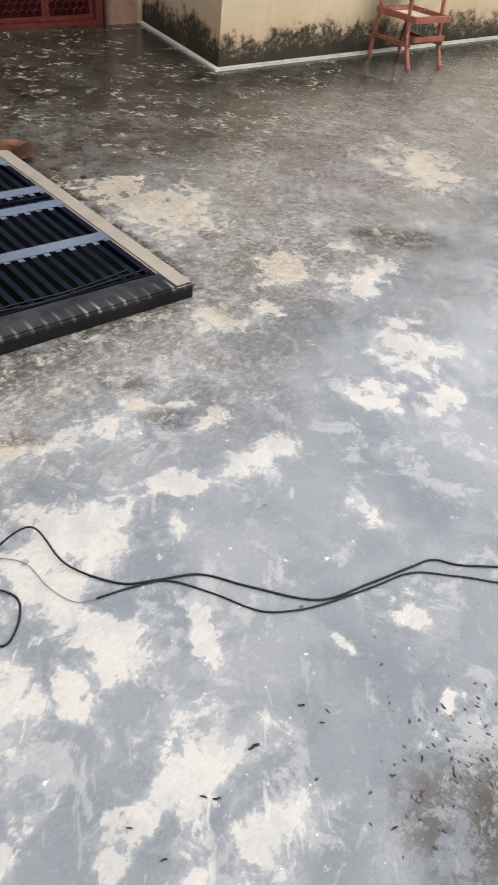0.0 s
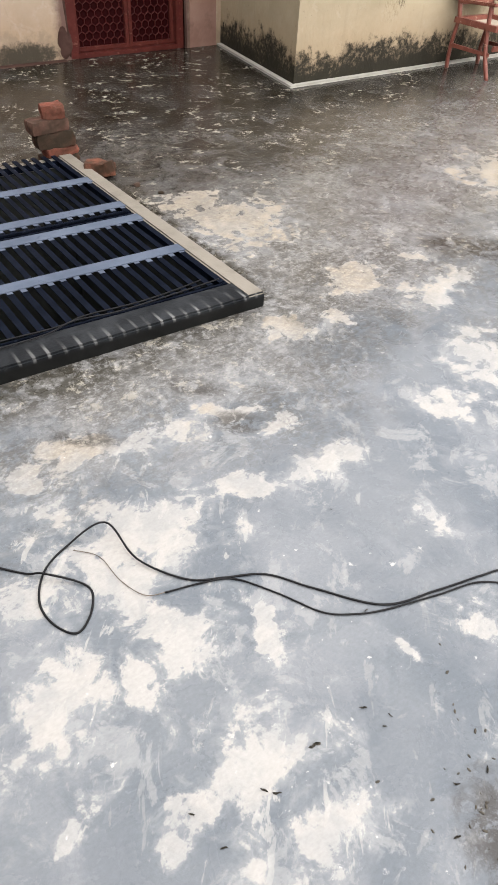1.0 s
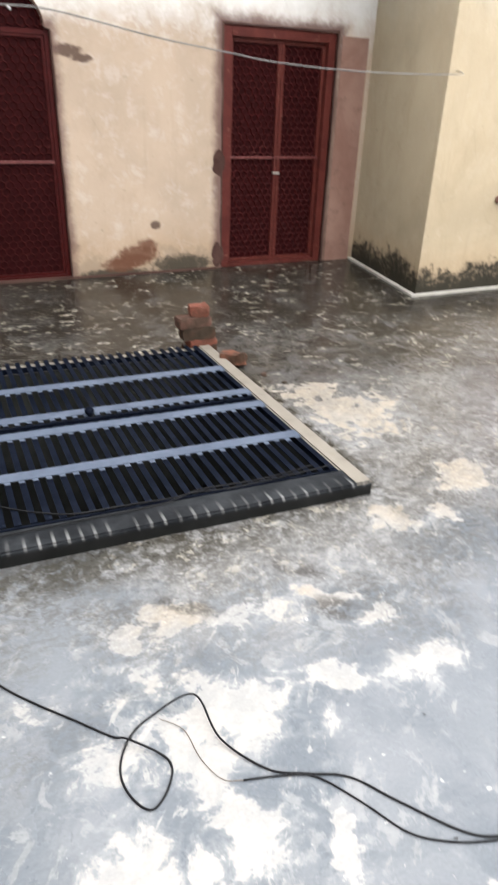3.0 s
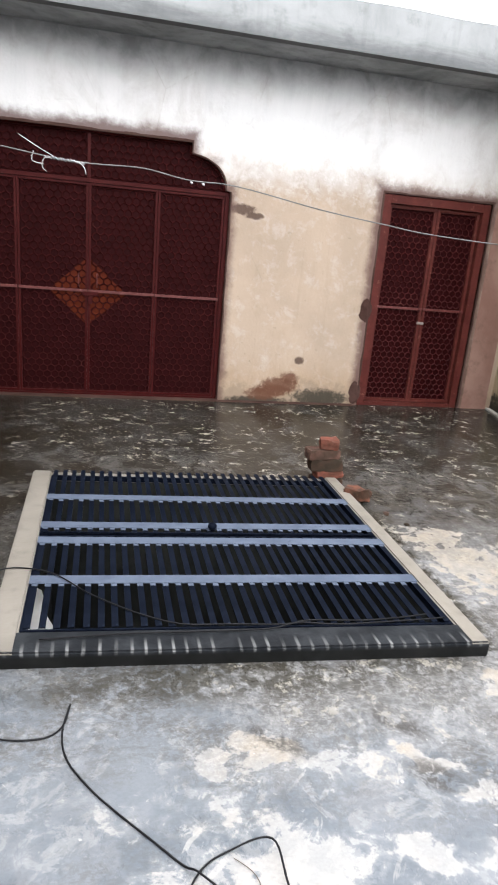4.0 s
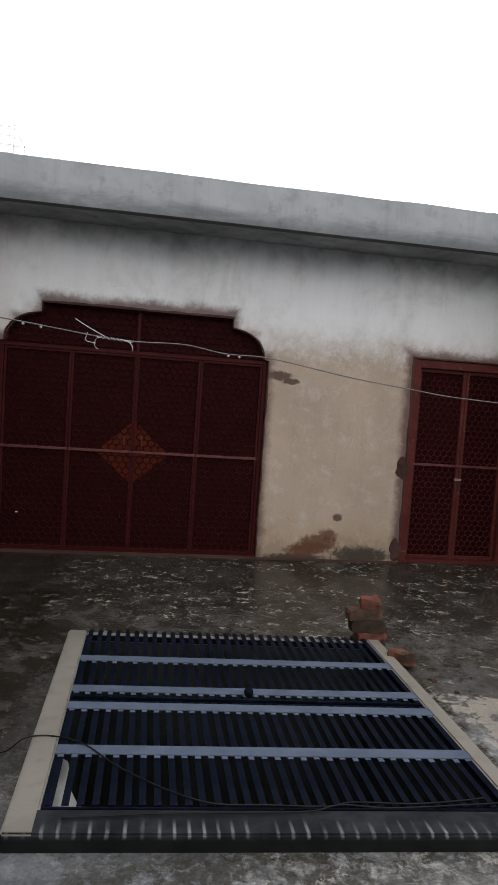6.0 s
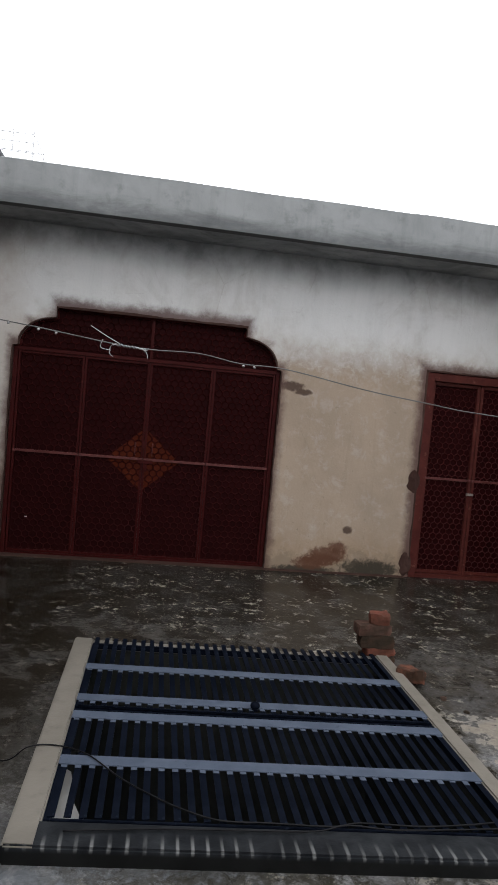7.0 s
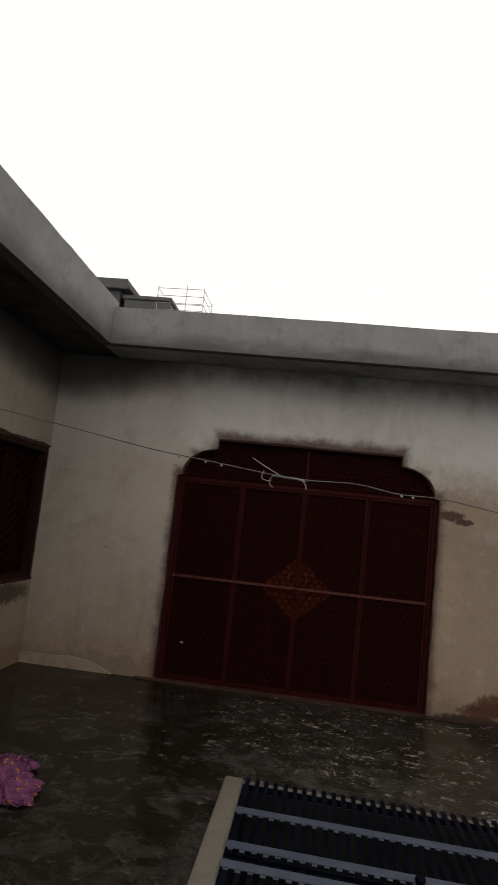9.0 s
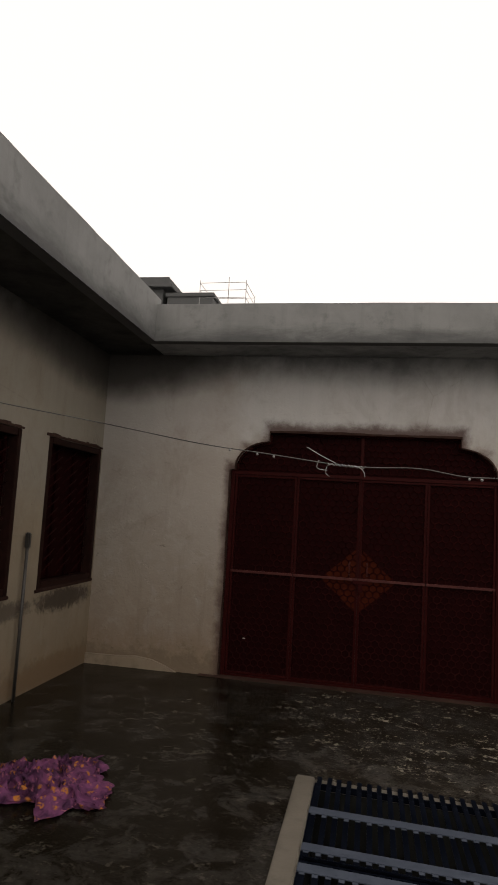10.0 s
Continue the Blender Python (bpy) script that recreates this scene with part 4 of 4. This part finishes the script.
def barred_window(name, x, y0, y1, z0, z1, label):
    """A window in a wall that faces +x."""
    win = tagged(new(name), label, "window", kind="structure")
    bm = bmesh.new()
    for b in ((y0 + 0.003, y0 + 0.06, z0, z1), (y1 - 0.06, y1 - 0.003, z0, z1), (y0 + 0.06, y1 - 0.06, z0 + 0.003, z0 + 0.06), (y0 + 0.06, y1 - 0.06, z1 - 0.06, z1 - 0.003)):
        soft_box(bm, x - 0.09, x + 0.004, b[0], b[1], b[2], b[3], 0.004)
    part("window_frame", bm, M_JAMB, win)
    n = 3
    for i in range(n):
        a, b = y0 + 0.06 + (y1 - y0 - 0.12) * i / n, y0 + 0.06 + (y1 - y0 - 0.12) * (i + 1) / n
        bm = bmesh.new()
        box(bm, x - 0.13, x - 0.112, a + 0.002, b - 0.002, z0 + 0.06, z1 - 0.06)
        for e in (a + 0.002, b - 0.037):
            soft_box(bm, x - 0.112, x - 0.088, e, e + 0.035, z0 + 0.062, z1 - 0.062, 0.003)
        shutter = part("shutter", bm, M_SHEET, win, "dark closed shutter")
        bm = bmesh.new()
        for k in range(12):
            z = z0 + 0.10 + (z1 - z0 - 0.30) * k / 11
            rod(bm, (x - 0.045, a + 0.03, z), (x - 0.045, b - 0.03, z + 0.14), 0.005, 5)
        part("grille", bm, M_MESH_DULL, shutter, "slanted grille rods")
    bm = bmesh.new()
    soft_box(bm, x - 0.05, x + 0.012, y0 - 0.03, y1 + 0.015, z0 - 0.028, z0 + 0.002, 0.006)
    part("sill", bm, M_PLASTER, win)
    bm = bmesh.new()
    for i in range(24):
        a, b = y0 - 0.05 + (y1 - y0 + 0.08) * i / 24, y0 - 0.05 + (y1 - y0 + 0.08) * (i + 1) / 24
        h = 0.028 + 0.030 * noise.noise((a * 6, 3, x)) + 0.012 * noise.noise((a * 22, 5, x))
        box(bm, x - 0.004, x + 0.005 + 0.002 * (i % 2), a, b - 0.0005, z1 + 0.002, z1 + max(h, 0.006))
    part("lintel_patch", bm, M_PLASTER, win)
    return win


barred_window("window_1", WEST_X, *WIN_A, WZ0, WZ1, "dark barred window with closed maroon shutters")
barred_window("window_2", WEST_X, *WIN_B, WZ0, WZ1, "dark barred window with closed maroon shutters near the corner")
win = tagged(new("window_3"), "maroon steel window shutter with a worn red sill", "window", kind="structure")
bm = bmesh.new()
frame_of(bm, EWX0 + 0.003, EWX1 - 0.003, EAST_Y - 0.01, EAST_Y + 0.06, EWZ0 + 0.003, EWZ1 - 0.003, 0.05)
part("window_frame", bm, M_FRAME, win)
for i in range(4):
    a, b = EWX0 + 0.055 + (EWX1 - EWX0 - 0.11) * i / 4, EWX0 + 0.055 + (EWX1 - EWX0 - 0.11) * (i + 1) / 4
    bm = bmesh.new()
    box(bm, a + 0.003, b - 0.003, EAST_Y + 0.03, EAST_Y + 0.045, EWZ0 + 0.055, EWZ1 - 0.055)
    frame_of(bm, a + 0.003, b - 0.003, EAST_Y + 0.012, EAST_Y + 0.031, EWZ0 + 0.055, EWZ1 - 0.055, 0.04)
    part("shutter", bm, M_WOODDARK, win)
bm = bmesh.new()
soft_box(bm, EWX0 - 0.04, EWX1 + 0.04, EAST_Y - 0.05, EAST_Y - 0.001, EWZ0 - 0.055, EWZ0 + 0.002, 0.01)
part("sill", bm, cement("sill_red", (0.14, 0.068, 0.055), (0.20, 0.115, 0.095), 0.7), win, "worn red painted sill")

# ---- roof tower and rod cage on the far roof ----
tower = thing("stair_tower", "grey concrete stair tower on the far roof", "stair tower", at=(-4.9, 11.6, SLAB_LOW + 0.12))
solid("wall", M_SLAB, (-1.1, 1.15, -0.6, 1.2, 0, 2.0), parent=tower, r=0.01)
solid("roof_edge", M_SLAB, (-1.3, 1.33, -0.72, 1.3, 2.0, 2.06), (-1.25, 1.26, -0.66, 1.25, 2.06, 2.2), parent=tower, r=0.01)
low = thing("roof_block", "low grey concrete block beside the stair tower", "roof block", at=(-3.27, 11.5, SLAB_LOW + 0.12))
solid("wall", M_SLAB, (-0.4, 0.4, -0.5, 0.5, 0, 1.86), parent=low, r=0.01)
solid("coping", M_SLAB, (-0.43, 0.43, -0.53, 0.53, 1.86, 1.93), parent=low, r=0.01)
cage = thing("rod_cage", "thin grey steel rod frame standing on the roof", "frame", at=(-2.7, 11.2, SLAB_LOW + 0.12))
M_ROD = paint("grey_rod", (0.30, 0.30, 0.30), (0.42, 0.42, 0.42), 0.5)
for px, py in ((-0.4, -0.2), (0.4, -0.2), (-0.4, 0.6), (0.4, 0.6), (0.1, -0.2)):
    bm = bmesh.new()
    rod(bm, (px, py, 0), (px, py, 2.15 if px != 0.1 else 2.2), 0.006, 6)
    part("upright", bm, M_ROD, cage)
for z in (1.72, 1.84, 1.97, 2.1):
    for a, b in (((-0.4, -0.2), (0.4, -0.2)), ((-0.4, 0.6), (0.4, 0.6)), ((-0.4, -0.2), (-0.4, 0.6)), ((0.4, -0.2), (0.4, 0.6))):
        bm = bmesh.new()
        rod(bm, (*a, z), (*b, z + 0.01), 0.005, 6)
        part("cross_rod", bm, M_ROD, cage)

# ---- loose things in the courtyard ----


def rough_brick(name, size, at, turn, material, label, seed, chip=0.0):
    bm = bmesh.new()
    box(bm, *[s for q in size[:2] for s in (-q / 2, q / 2)], 0, size[2])
    bmesh.ops.subdivide_edges(bm, edges=bm.edges[:], cuts=8, use_grid_fill=True)
    top = Vector((0, 0, size[2] / 2))
    for v in bm.verts:
        n = Vector((seed * 3.1, seed, 0))
        rel = Vector((v.co.x / size[0] * 2, v.co.y / size[1] * 2, (v.co.z - size[2] / 2) / size[2] * 2))
        corner = max(0.0, rel.length - 1.35)
        v.co -= (v.co - top) * corner * 0.14
        v.co += 0.007 * noise.noise_vector(v.co * 20 + n) + 0.003 * noise.noise_vector(v.co * 60 + n)
        if chip and rel.x > 0.2:
            v.co += chip * noise.noise_vector(v.co * 11 + n)
        v.co.z = max(v.co.z, 0.0)
    ob = part(name, bm, material)
    for p in ob.data.polygons:
        p.use_smooth = False
    ob.matrix_basis = pose(*at, 0, 0, turn)
    return tagged(ob, label, "brick", "stacked bricks")


bx, by = 1.475, 4.80
rough_brick("brick", (0.23, 0.11, 0.055), (bx + 0.025, by, 0.0), 6, M_BRICK_DARK, "damp dark brick at the foot of the stack", 1)
rough_brick("brick", (0.20, 0.105, 0.05), (bx + 0.035, by - 0.005, 0.055), 4, M_BRICK, "red brick low in the stack", 2)
rough_brick("brick", (0.23, 0.11, 0.088), (bx + 0.01, by, 0.105), -3, M_BRICK_DARK, "algae-blackened brick in the stack", 3)
rough_brick("brick", (0.235, 0.11, 0.07), (bx - 0.02, by, 0.193), 5, M_BRICK_PALE, "weathered pale brick in the stack", 4)
rough_brick("brick", (0.13, 0.10, 0.07), (bx + 0.02, by, 0.263), -12, M_BRICK, "broken orange brick on top of the stack", 5, 0.02)
rough_brick("brick", (0.17, 0.11, 0.07), (1.61, 4.46, KH - 0.045), -35, M_BRICK_WORN, "broken brick lying against the kerb", 6, 0.03)


def arm_chair():
    c = thing("arm_chair", "red-brown wooden arm chair with a yellow back panel", "chair", at=(6.01, 5.18, 0), turn=-4)
    def leg(x, y0, y1, h, name="leg"):
        bm = bmesh.new()
        tube(bm, glide([(x, y0, 0), (x, (y0 + y1) / 2 + 0.02, h * 0.4), (x, y1, h)], 5), 0.021, 8, 0.95)
        part(name, bm, M_CHAIR, c)
    for x in (-0.255, 0.255):
        leg(x, -0.295, -0.14, 0.615)
        leg(x * 0.94, 0.225, 0.20, 0.44)
        bm = bmesh.new()
        tube(bm, glide([(x * 0.94, 0.20, 0.44), (x * 0.94, 0.205, 0.70), (x * 0.94, 0.23, 0.98)], 5), 0.022, 8)
        part("back_post", bm, M_CHAIR, c)
        bm = bmesh.new()
        soft_box(bm, x - 0.027, x + 0.027, -0.21, 0.22, 0.565, 0.592, 0.008)
        for v in bm.verts:
            v.co.z += 0.11 * (0.22 - v.co.y) - 0.35 * max(0.0, -0.14 - v.co.y)
        part("armrest", bm, M_CHAIR, c)
        bm = bmesh.new()
        soft_box(bm, x - 0.012, x + 0.012, -0.25, 0.22, 0.19, 0.225, 0.004)
        part("side_rail", bm, M_CHAIR, c)
    bm = bmesh.new()
    soft_box(bm, -0.24, 0.24, -0.272, -0.25, 0.24, 0.285, 0.004)
    part("front_stretcher", bm, M_CHAIR, c)
    bm = bmesh.new()
    frame_of(bm, -0.275, 0.275, 0, 0.05, 0, 0.50, 0.045)
    bmesh.ops.rotate(bm, verts=bm.verts[:], cent=(0, 0, 0), matrix=Matrix.Rotation(radians(90), 3, "X"))
    bmesh.ops.translate(bm, verts=bm.verts[:], vec=(0, 0.23, 0.40))
    part("seat_frame", bm, M_CHAIR, c)
    bm = bmesh.new()
    bmesh.ops.create_grid(bm, x_segments=14, y_segments=14, size=0.5)
    for v in bm.verts:
        v.co = Vector((v.co.x * 0.47, v.co.y * 0.41 - 0.02, 0.412 - 0.012 * (1 - (2 * v.co.x) ** 2) * (1 - (2 * v.co.y) ** 2)))
    bmesh.ops.solidify(bm, geom=bm.faces[:], thickness=0.012)
    part("seat", bm, M_CANE, c, "pale woven seat")
    bm = bmesh.new()
    for z0, z1 in ((0.545, 0.60), (0.885, 0.98)):
        y = 0.195
        soft_box(bm, -0.225, 0.225, y - 0.012, y + 0.02, z0, z1, 0.006)
    for x in (-0.2, 0.17):
        soft_box(bm, x, x + 0.03, 0.185, 0.21, 0.601, 0.884, 0.004)
    part("back_frame", bm, M_CHAIR, c)
    bm = bmesh.new()
    soft_box(bm, -0.188, 0.188, 0.178, 0.200, 0.602, 0.835, 0.008)
    part("back_panel", bm, M_YELLOW, c, "faded torn yellow back panel")
    bm = bmesh.new()
    soft_box(bm, -0.16, 0.16, 0.188, 0.204, 0.836, 0.872, 0.006)
    part("torn_strip", bm, M_TWIG, c, "dark torn strip of the back panel")
    for o in c.children:
        if o.name.startswith(("back_", "torn_")):
            for v in o.data.vertices:
                v.co.y += 0.24 * max(0.0, v.co.z - 0.44)
        o.data.transform(Matrix.Diagonal((0.90, 1.02, 0.95, 1)))
    return c


arm_chair()

# a wet printed cloth dropped in a heap
bm = bmesh.new()
NU, NV = 84, 60
grid = []
for i in range(NU + 1):
    row = []
    for j in range(NV + 1):
        a, b = 2 * i / NU - 1, 2 * j / NV - 1
        p = Vector((a * 2.2, b * 1.7, 0))
        x = a * (0.36 + 0.05 * noise.noise(Vector((b * 3, 2, 0)))) + 0.09 * noise.noise(p * 1.3) + 0.03 * noise.noise(p * 5)
        flap = 0.16 * max(0.0, 1 - ((a - 0.15) / 0.3) ** 2) * max(0.0, -b)
        y = b * (0.29 + 0.07 * a) - flap + 0.09 * noise.noise(p * 1.1 + Vector((5, 0, 0))) + 0.03 * noise.noise(p * 5 + Vector((9, 0, 0)))
        fold = abs(noise.noise(p * 1.9 + Vector((0, 3, 1)))) * 0.05 + (0.5 - abs(noise.noise(p * 3.4))) ** 2 * 0.16 + abs(noise.noise(p * 7.5)) * 0.06
        rim = max(0.0, 1 - max(abs(a), abs(b)) ** 3)
        row.append(bm.verts.new((x, y, 0.008 + (0.03 + fold) * (0.18 + 0.82 * rim))))
    grid.append(row)
for i in range(NU):
    for j in range(NV):
        f = bm.faces.new((grid[i][j], grid[i + 1][j], grid[i + 1][j + 1], grid[i][j + 1]))
        f.smooth = True
bmesh.ops.solidify(bm, geom=bm.faces[:], thickness=0.004)
cloth = tagged(part("crumpled_cloth", bm, M_CLOTH), "wet purple cloth with orange flowers, heaped on the floor", "cloth")
cloth.matrix_basis = pose(-1.91, 4.36, 0.0, 0, 0, 25)

# ---- cables, twigs and wire ----


def cable(name, points, r, material, label, category="cable", steps=8):
    bm = bmesh.new()
    tube(bm, glide(points, steps), r, 7)
    return tagged(part(name, bm, material), label, category)


C = 0.0035
cable("cable", [(-1.1, 3.30, C), (-0.78, 2.82, C), (-0.49, 2.58, C), (-0.38, 2.51, C), (-0.25, 2.50, C), (-0.19, 2.55, C), (-0.17, 2.64, C + 0.012), (-0.19, 2.52, C), (-0.17, 2.40, C),
                (-0.10, 2.28, C), (-0.02, 2.18, C), (0.07, 2.08, C), (0.15, 1.99, C), (0.19, 1.95, C + 0.014), (0.27, 1.86, C), (0.25, 1.79, C), (0.19, 1.745, C), (0.15, 1.80, C),
                (0.145, 1.88, C), (0.19, 1.96, C + 0.004), (0.27, 2.01, C), (0.40, 2.01, C + 0.03), (0.42, 1.86, C + 0.008), (0.50, 1.73, C), (0.59, 1.675, C), (0.69, 1.62, C), (0.77, 1.51, C),
                (0.89, 1.365, C), (1.04, 1.315, C), (1.19, 1.275, C), (1.26, 1.25, C), (1.33, 1.17, C), (1.6, 0.98, C), (2.2, 0.7, C)], 0.0031, M_CABLE, "thin black electric cable looped on the wet floor")
cable("cable", [(0.43, 1.725, C), (0.53, 1.695, C), (0.61, 1.655, C), (0.68, 1.55, C), (0.74, 1.44, C), (0.81, 1.385, C), (0.89, 1.348, C), (1.04, 1.301, C), (1.17, 1.262, C),
                (1.27, 1.17, C), (1.5, 0.95, C), (2.1, 0.6, C)], 0.0026, M_CABLE, "thin black cable lying beside the looped one")
cable("twig", [(0.29, 1.99, 0.004), (0.34, 1.93, 0.004), (0.35, 1.83, 0.004), (0.38, 1.75, 0.004), (0.43, 1.725, 0.004)], 0.0011, M_TWIG, "thin pale twig on the wet floor", "twig", 5)
cable("cable", [(-1.6, 3.35, C), (-1.1, 3.50, C), (-0.8, 3.56, C), (-0.62, 3.50, C + 0.01), (-0.53, 3.50, KH + 0.005), (-0.42, 3.52, KH + 0.005), (-0.27, 3.43, KH + 0.016), (-0.12, 3.27, KH + 0.008), (0.03, 3.14, KH + 0.006),
                (0.14, 3.06, KH + 0.007), (0.27, 3.0, KH + 0.007), (0.46, 2.985, KH + 0.007), (0.69, 2.965, KH + 0.007), (0.81, 2.985, KH + 0.007), (1.05, 2.965, KH + 0.007), (1.25, 2.975, KH + 0.007), (1.36, 2.985, KH + 0.01)],
      0.0033, M_CABLE, "black cable lying across the grating and its front edge")
cable("cable", [(-0.30, 2.945, KH + 0.006), (0.0, 2.955, KH + 0.006), (0.35, 2.945, KH + 0.006), (0.62, 2.94, KH + 0.006), (0.75, 2.955, KH + 0.018), (0.95, 2.945, KH + 0.006), (1.30, 2.95, KH + 0.006), (1.44, 2.96, KH + 0.004)],
      0.0033, M_CABLE, "black cable along the front edge of the grating")
cable("rope", [(-0.95, 3.30, C), (-0.70, 3.27, C), (-0.58, 3.17, C), (-0.55, 3.01, C), (-0.60, 2.86, C), (-0.75, 2.78, C)], 0.006, M_TWIG, "brown rope end beside the kerb", "rope")

LINE_Y = 3.0
line = thing("clothes_line", "thin galvanised clothes line with a knotted joint", "clothes line")
bm = bmesh.new()
pts = [(-2.9, LINE_Y, 2.22), (-2.2, LINE_Y, 2.10), (-1.54, LINE_Y, 1.99), (-1.09, LINE_Y, 1.92), (-0.74, LINE_Y, 1.862), (-0.50, LINE_Y, 1.835), (-0.24, LINE_Y, 1.805), (-0.12, LINE_Y, 1.800),
       (0.04, LINE_Y, 1.803), (0.19, LINE_Y, 1.782), (0.36, LINE_Y, 1.778), (0.66, LINE_Y, 1.732), (0.90, LINE_Y, 1.705), (1.1, LINE_Y, 1.685), (1.48, LINE_Y, 1.675), (2.4, LINE_Y + 0.6, 1.72), (4.05, EAST_Y + 0.01, 1.85)]
tube(bm, glide(pts, 6), 0.0023, 6)
part("wire", bm, M_WIRE, line)
for k, tail in enumerate((((-0.25, 1.805), (-0.27, 1.80), (-0.275, 1.775), (-0.262, 1.762)), ((-0.19, 1.803), (-0.16, 1.797), (-0.145, 1.782), (-0.142, 1.765)),
                          ((-0.24, 1.808), (-0.29, 1.832), (-0.345, 1.862)), ((-0.30, 1.818), (-0.305, 1.79), (-0.27, 1.783)))):
    bm = bmesh.new()
    tube(bm, glide([(x, LINE_Y - 0.004 - 0.002 * k, z) for x, z in tail], 5), 0.0016, 6)
    part("wire_tail", bm, M_BRIGHT_WIRE, line)
bm = bmesh.new()
tube(bm, [Vector((-0.27 + 0.13 * i / 80, LINE_Y + 0.004 * math.cos(i * 0.9 + math.sin(i * 0.37)), 1.806 - 0.008 * i / 80 + 0.004 * math.sin(i * 0.9 + math.sin(i * 0.37)))) for i in range(81)], 0.0016, 5)
part("twisted_joint", bm, M_BRIGHT_WIRE, line, "twisted wire joint")
# the pale wire colour stands in for the glint of the drops
for x, z in ((-0.62, 1.847), (-0.52, 1.836), (-0.46, 1.829), (0.20, 1.780), (0.24, 1.779)):
    bm = bmesh.new()
    bmesh.ops.create_uvsphere(bm, u_segments=8, v_segments=6, radius=0.005, matrix=pose(x, LINE_Y, z - 0.005))
    part("water_drop", bm, M_BRIGHT_WIRE, line, "hanging water drop")

pipe = thing("standing_pipe", "thin dark pipe standing against the side wall", "pipe", at=(WEST_X + 0.05, 5.70, 0))
bm = bmesh.new()
rod(bm, (0, 0, 0), (-0.01, 0.02, 1.24), 0.014)
part("tube", bm, M_PIPE, pipe)
bm = bmesh.new()
soft_box(bm, -0.03, 0.012, 0.0, 0.04, 1.22, 1.35, 0.008)
part("cap", bm, M_PIPE, pipe)

# ---- litter ----
rng = random.Random(5)


def leaf_bit(at, size, turn, material, name, label):
    bm = bmesh.new()
    n, bend, phase = 7, rng.uniform(0.02, 0.16), rng.uniform(0, 6)
    top = [bm.verts.new((size * (i / n - 0.5), size * 0.13 * math.sin(math.pi * i / n) * rng.uniform(0.6, 1.2) + bend * size * math.sin(i * 0.55 + phase), 0.002 + 0.004 * rng.random())) for i in range(n + 1)]
    bot = [bm.verts.new((size * (i / n - 0.5), -size * 0.10 * math.sin(math.pi * i / n) * rng.uniform(0.6, 1.2) + bend * size * math.sin(i * 0.55 + phase) - 0.0006, 0.002 + 0.003 * rng.random())) for i in range(n + 1)]
    for i in range(n):
        bm.faces.new((top[i], top[i + 1], bot[i + 1], bot[i]))
    bmesh.ops.solidify(bm, geom=bm.faces[:], thickness=0.0015)
    ob = part(name, bm, material)
    ob.matrix_basis = pose(*at, 0, 0, turn)
    return tagged(ob, label, "leaf litter" if material is M_DEBRIS else "flake", "floor litter")


for x, y, s, a in ((0.50, 1.19, 0.05, -25), (0.37, 1.16, 0.032, -45), (0.35, 1.18, 0.030, -55), (0.65, 1.19, 0.032, -20), (0.66, 1.13, 0.022, -60), (0.22, 1.14, 0.026, -40), (0.20, 1.23, 0.024, -35), (0.84, 1.38, 0.020, -30),
                   (0.69, 1.14, 0.020, -70), (0.70, 0.95, 0.026, -50), (0.78, 0.93, 0.030, 20), (0.92, 0.97, 0.030, -80), (1.0, 1.7, 0.015, -40), (0.81, 0.86, 0.03, 60), (0.62, 0.88, 0.03, -15)):
    leaf_bit((x, y, 0.0), s * 0.62, a, M_DEBRIS, "dead_leaf", "small wet black leaf on the floor")
bm = bmesh.new()
for i in range(170):
    cx, cy = 0.86 + rng.gauss(0, 0.13), 0.80 + rng.gauss(0, 0.15)
    s = rng.uniform(0.0015, 0.005)
    bmesh.ops.create_icosphere(bm, subdivisions=1, radius=s, matrix=pose(cx, cy, s * 0.2, 0, 0, rng.uniform(0, 180)) @ Matrix.Diagonal((1.5, 0.7, 0.45, 1)))
tagged(part("grit", bm, M_DEBRIS), "scattered black grit and moss crumbs on the floor", "grit", kind="stuff")

# cement fillet in the corner, and crumbs of mortar by the kerb
bm = bmesh.new()
prism(bm, [(WEST_X + 0.002, -0.005), (WEST_X + 0.002, 0.10), (-2.60, 0.105), (-2.40, 0.12), (-2.22, 0.10), (-2.08, 0.055), (-1.95, -0.005)], WALL_Y - 0.028, WALL_Y + 0.001)
tagged(part("trim", bm, cement("stained_fillet", (0.27, 0.21, 0.15), (0.34, 0.28, 0.21), 0.7)), "stained cement fillet along the corner foot", "trim", kind="structure")
for i, (x, y, s) in enumerate(((1.73, 4.24, 0.022), (1.80, 4.08, 0.016))):
    bm = bmesh.new()
    bmesh.ops.create_icosphere(bm, subdivisions=2, radius=s)
    for v in bm.verts:
        v.co += s * 0.5 * noise.noise_vector(v.co * 30 + Vector((i, 0, 0)))
        v.co.z = max(v.co.z * 0.7 + s * 0.3, 0.0)
    crumb = tagged(part("mortar_crumb", bm, M_BRICK_PALE if i % 2 == 0 else M_BRICK_DARK), "loose mortar crumb on the floor beside the kerb", "rubble", "mortar crumbs")
    crumb.location = (x, y, 0)
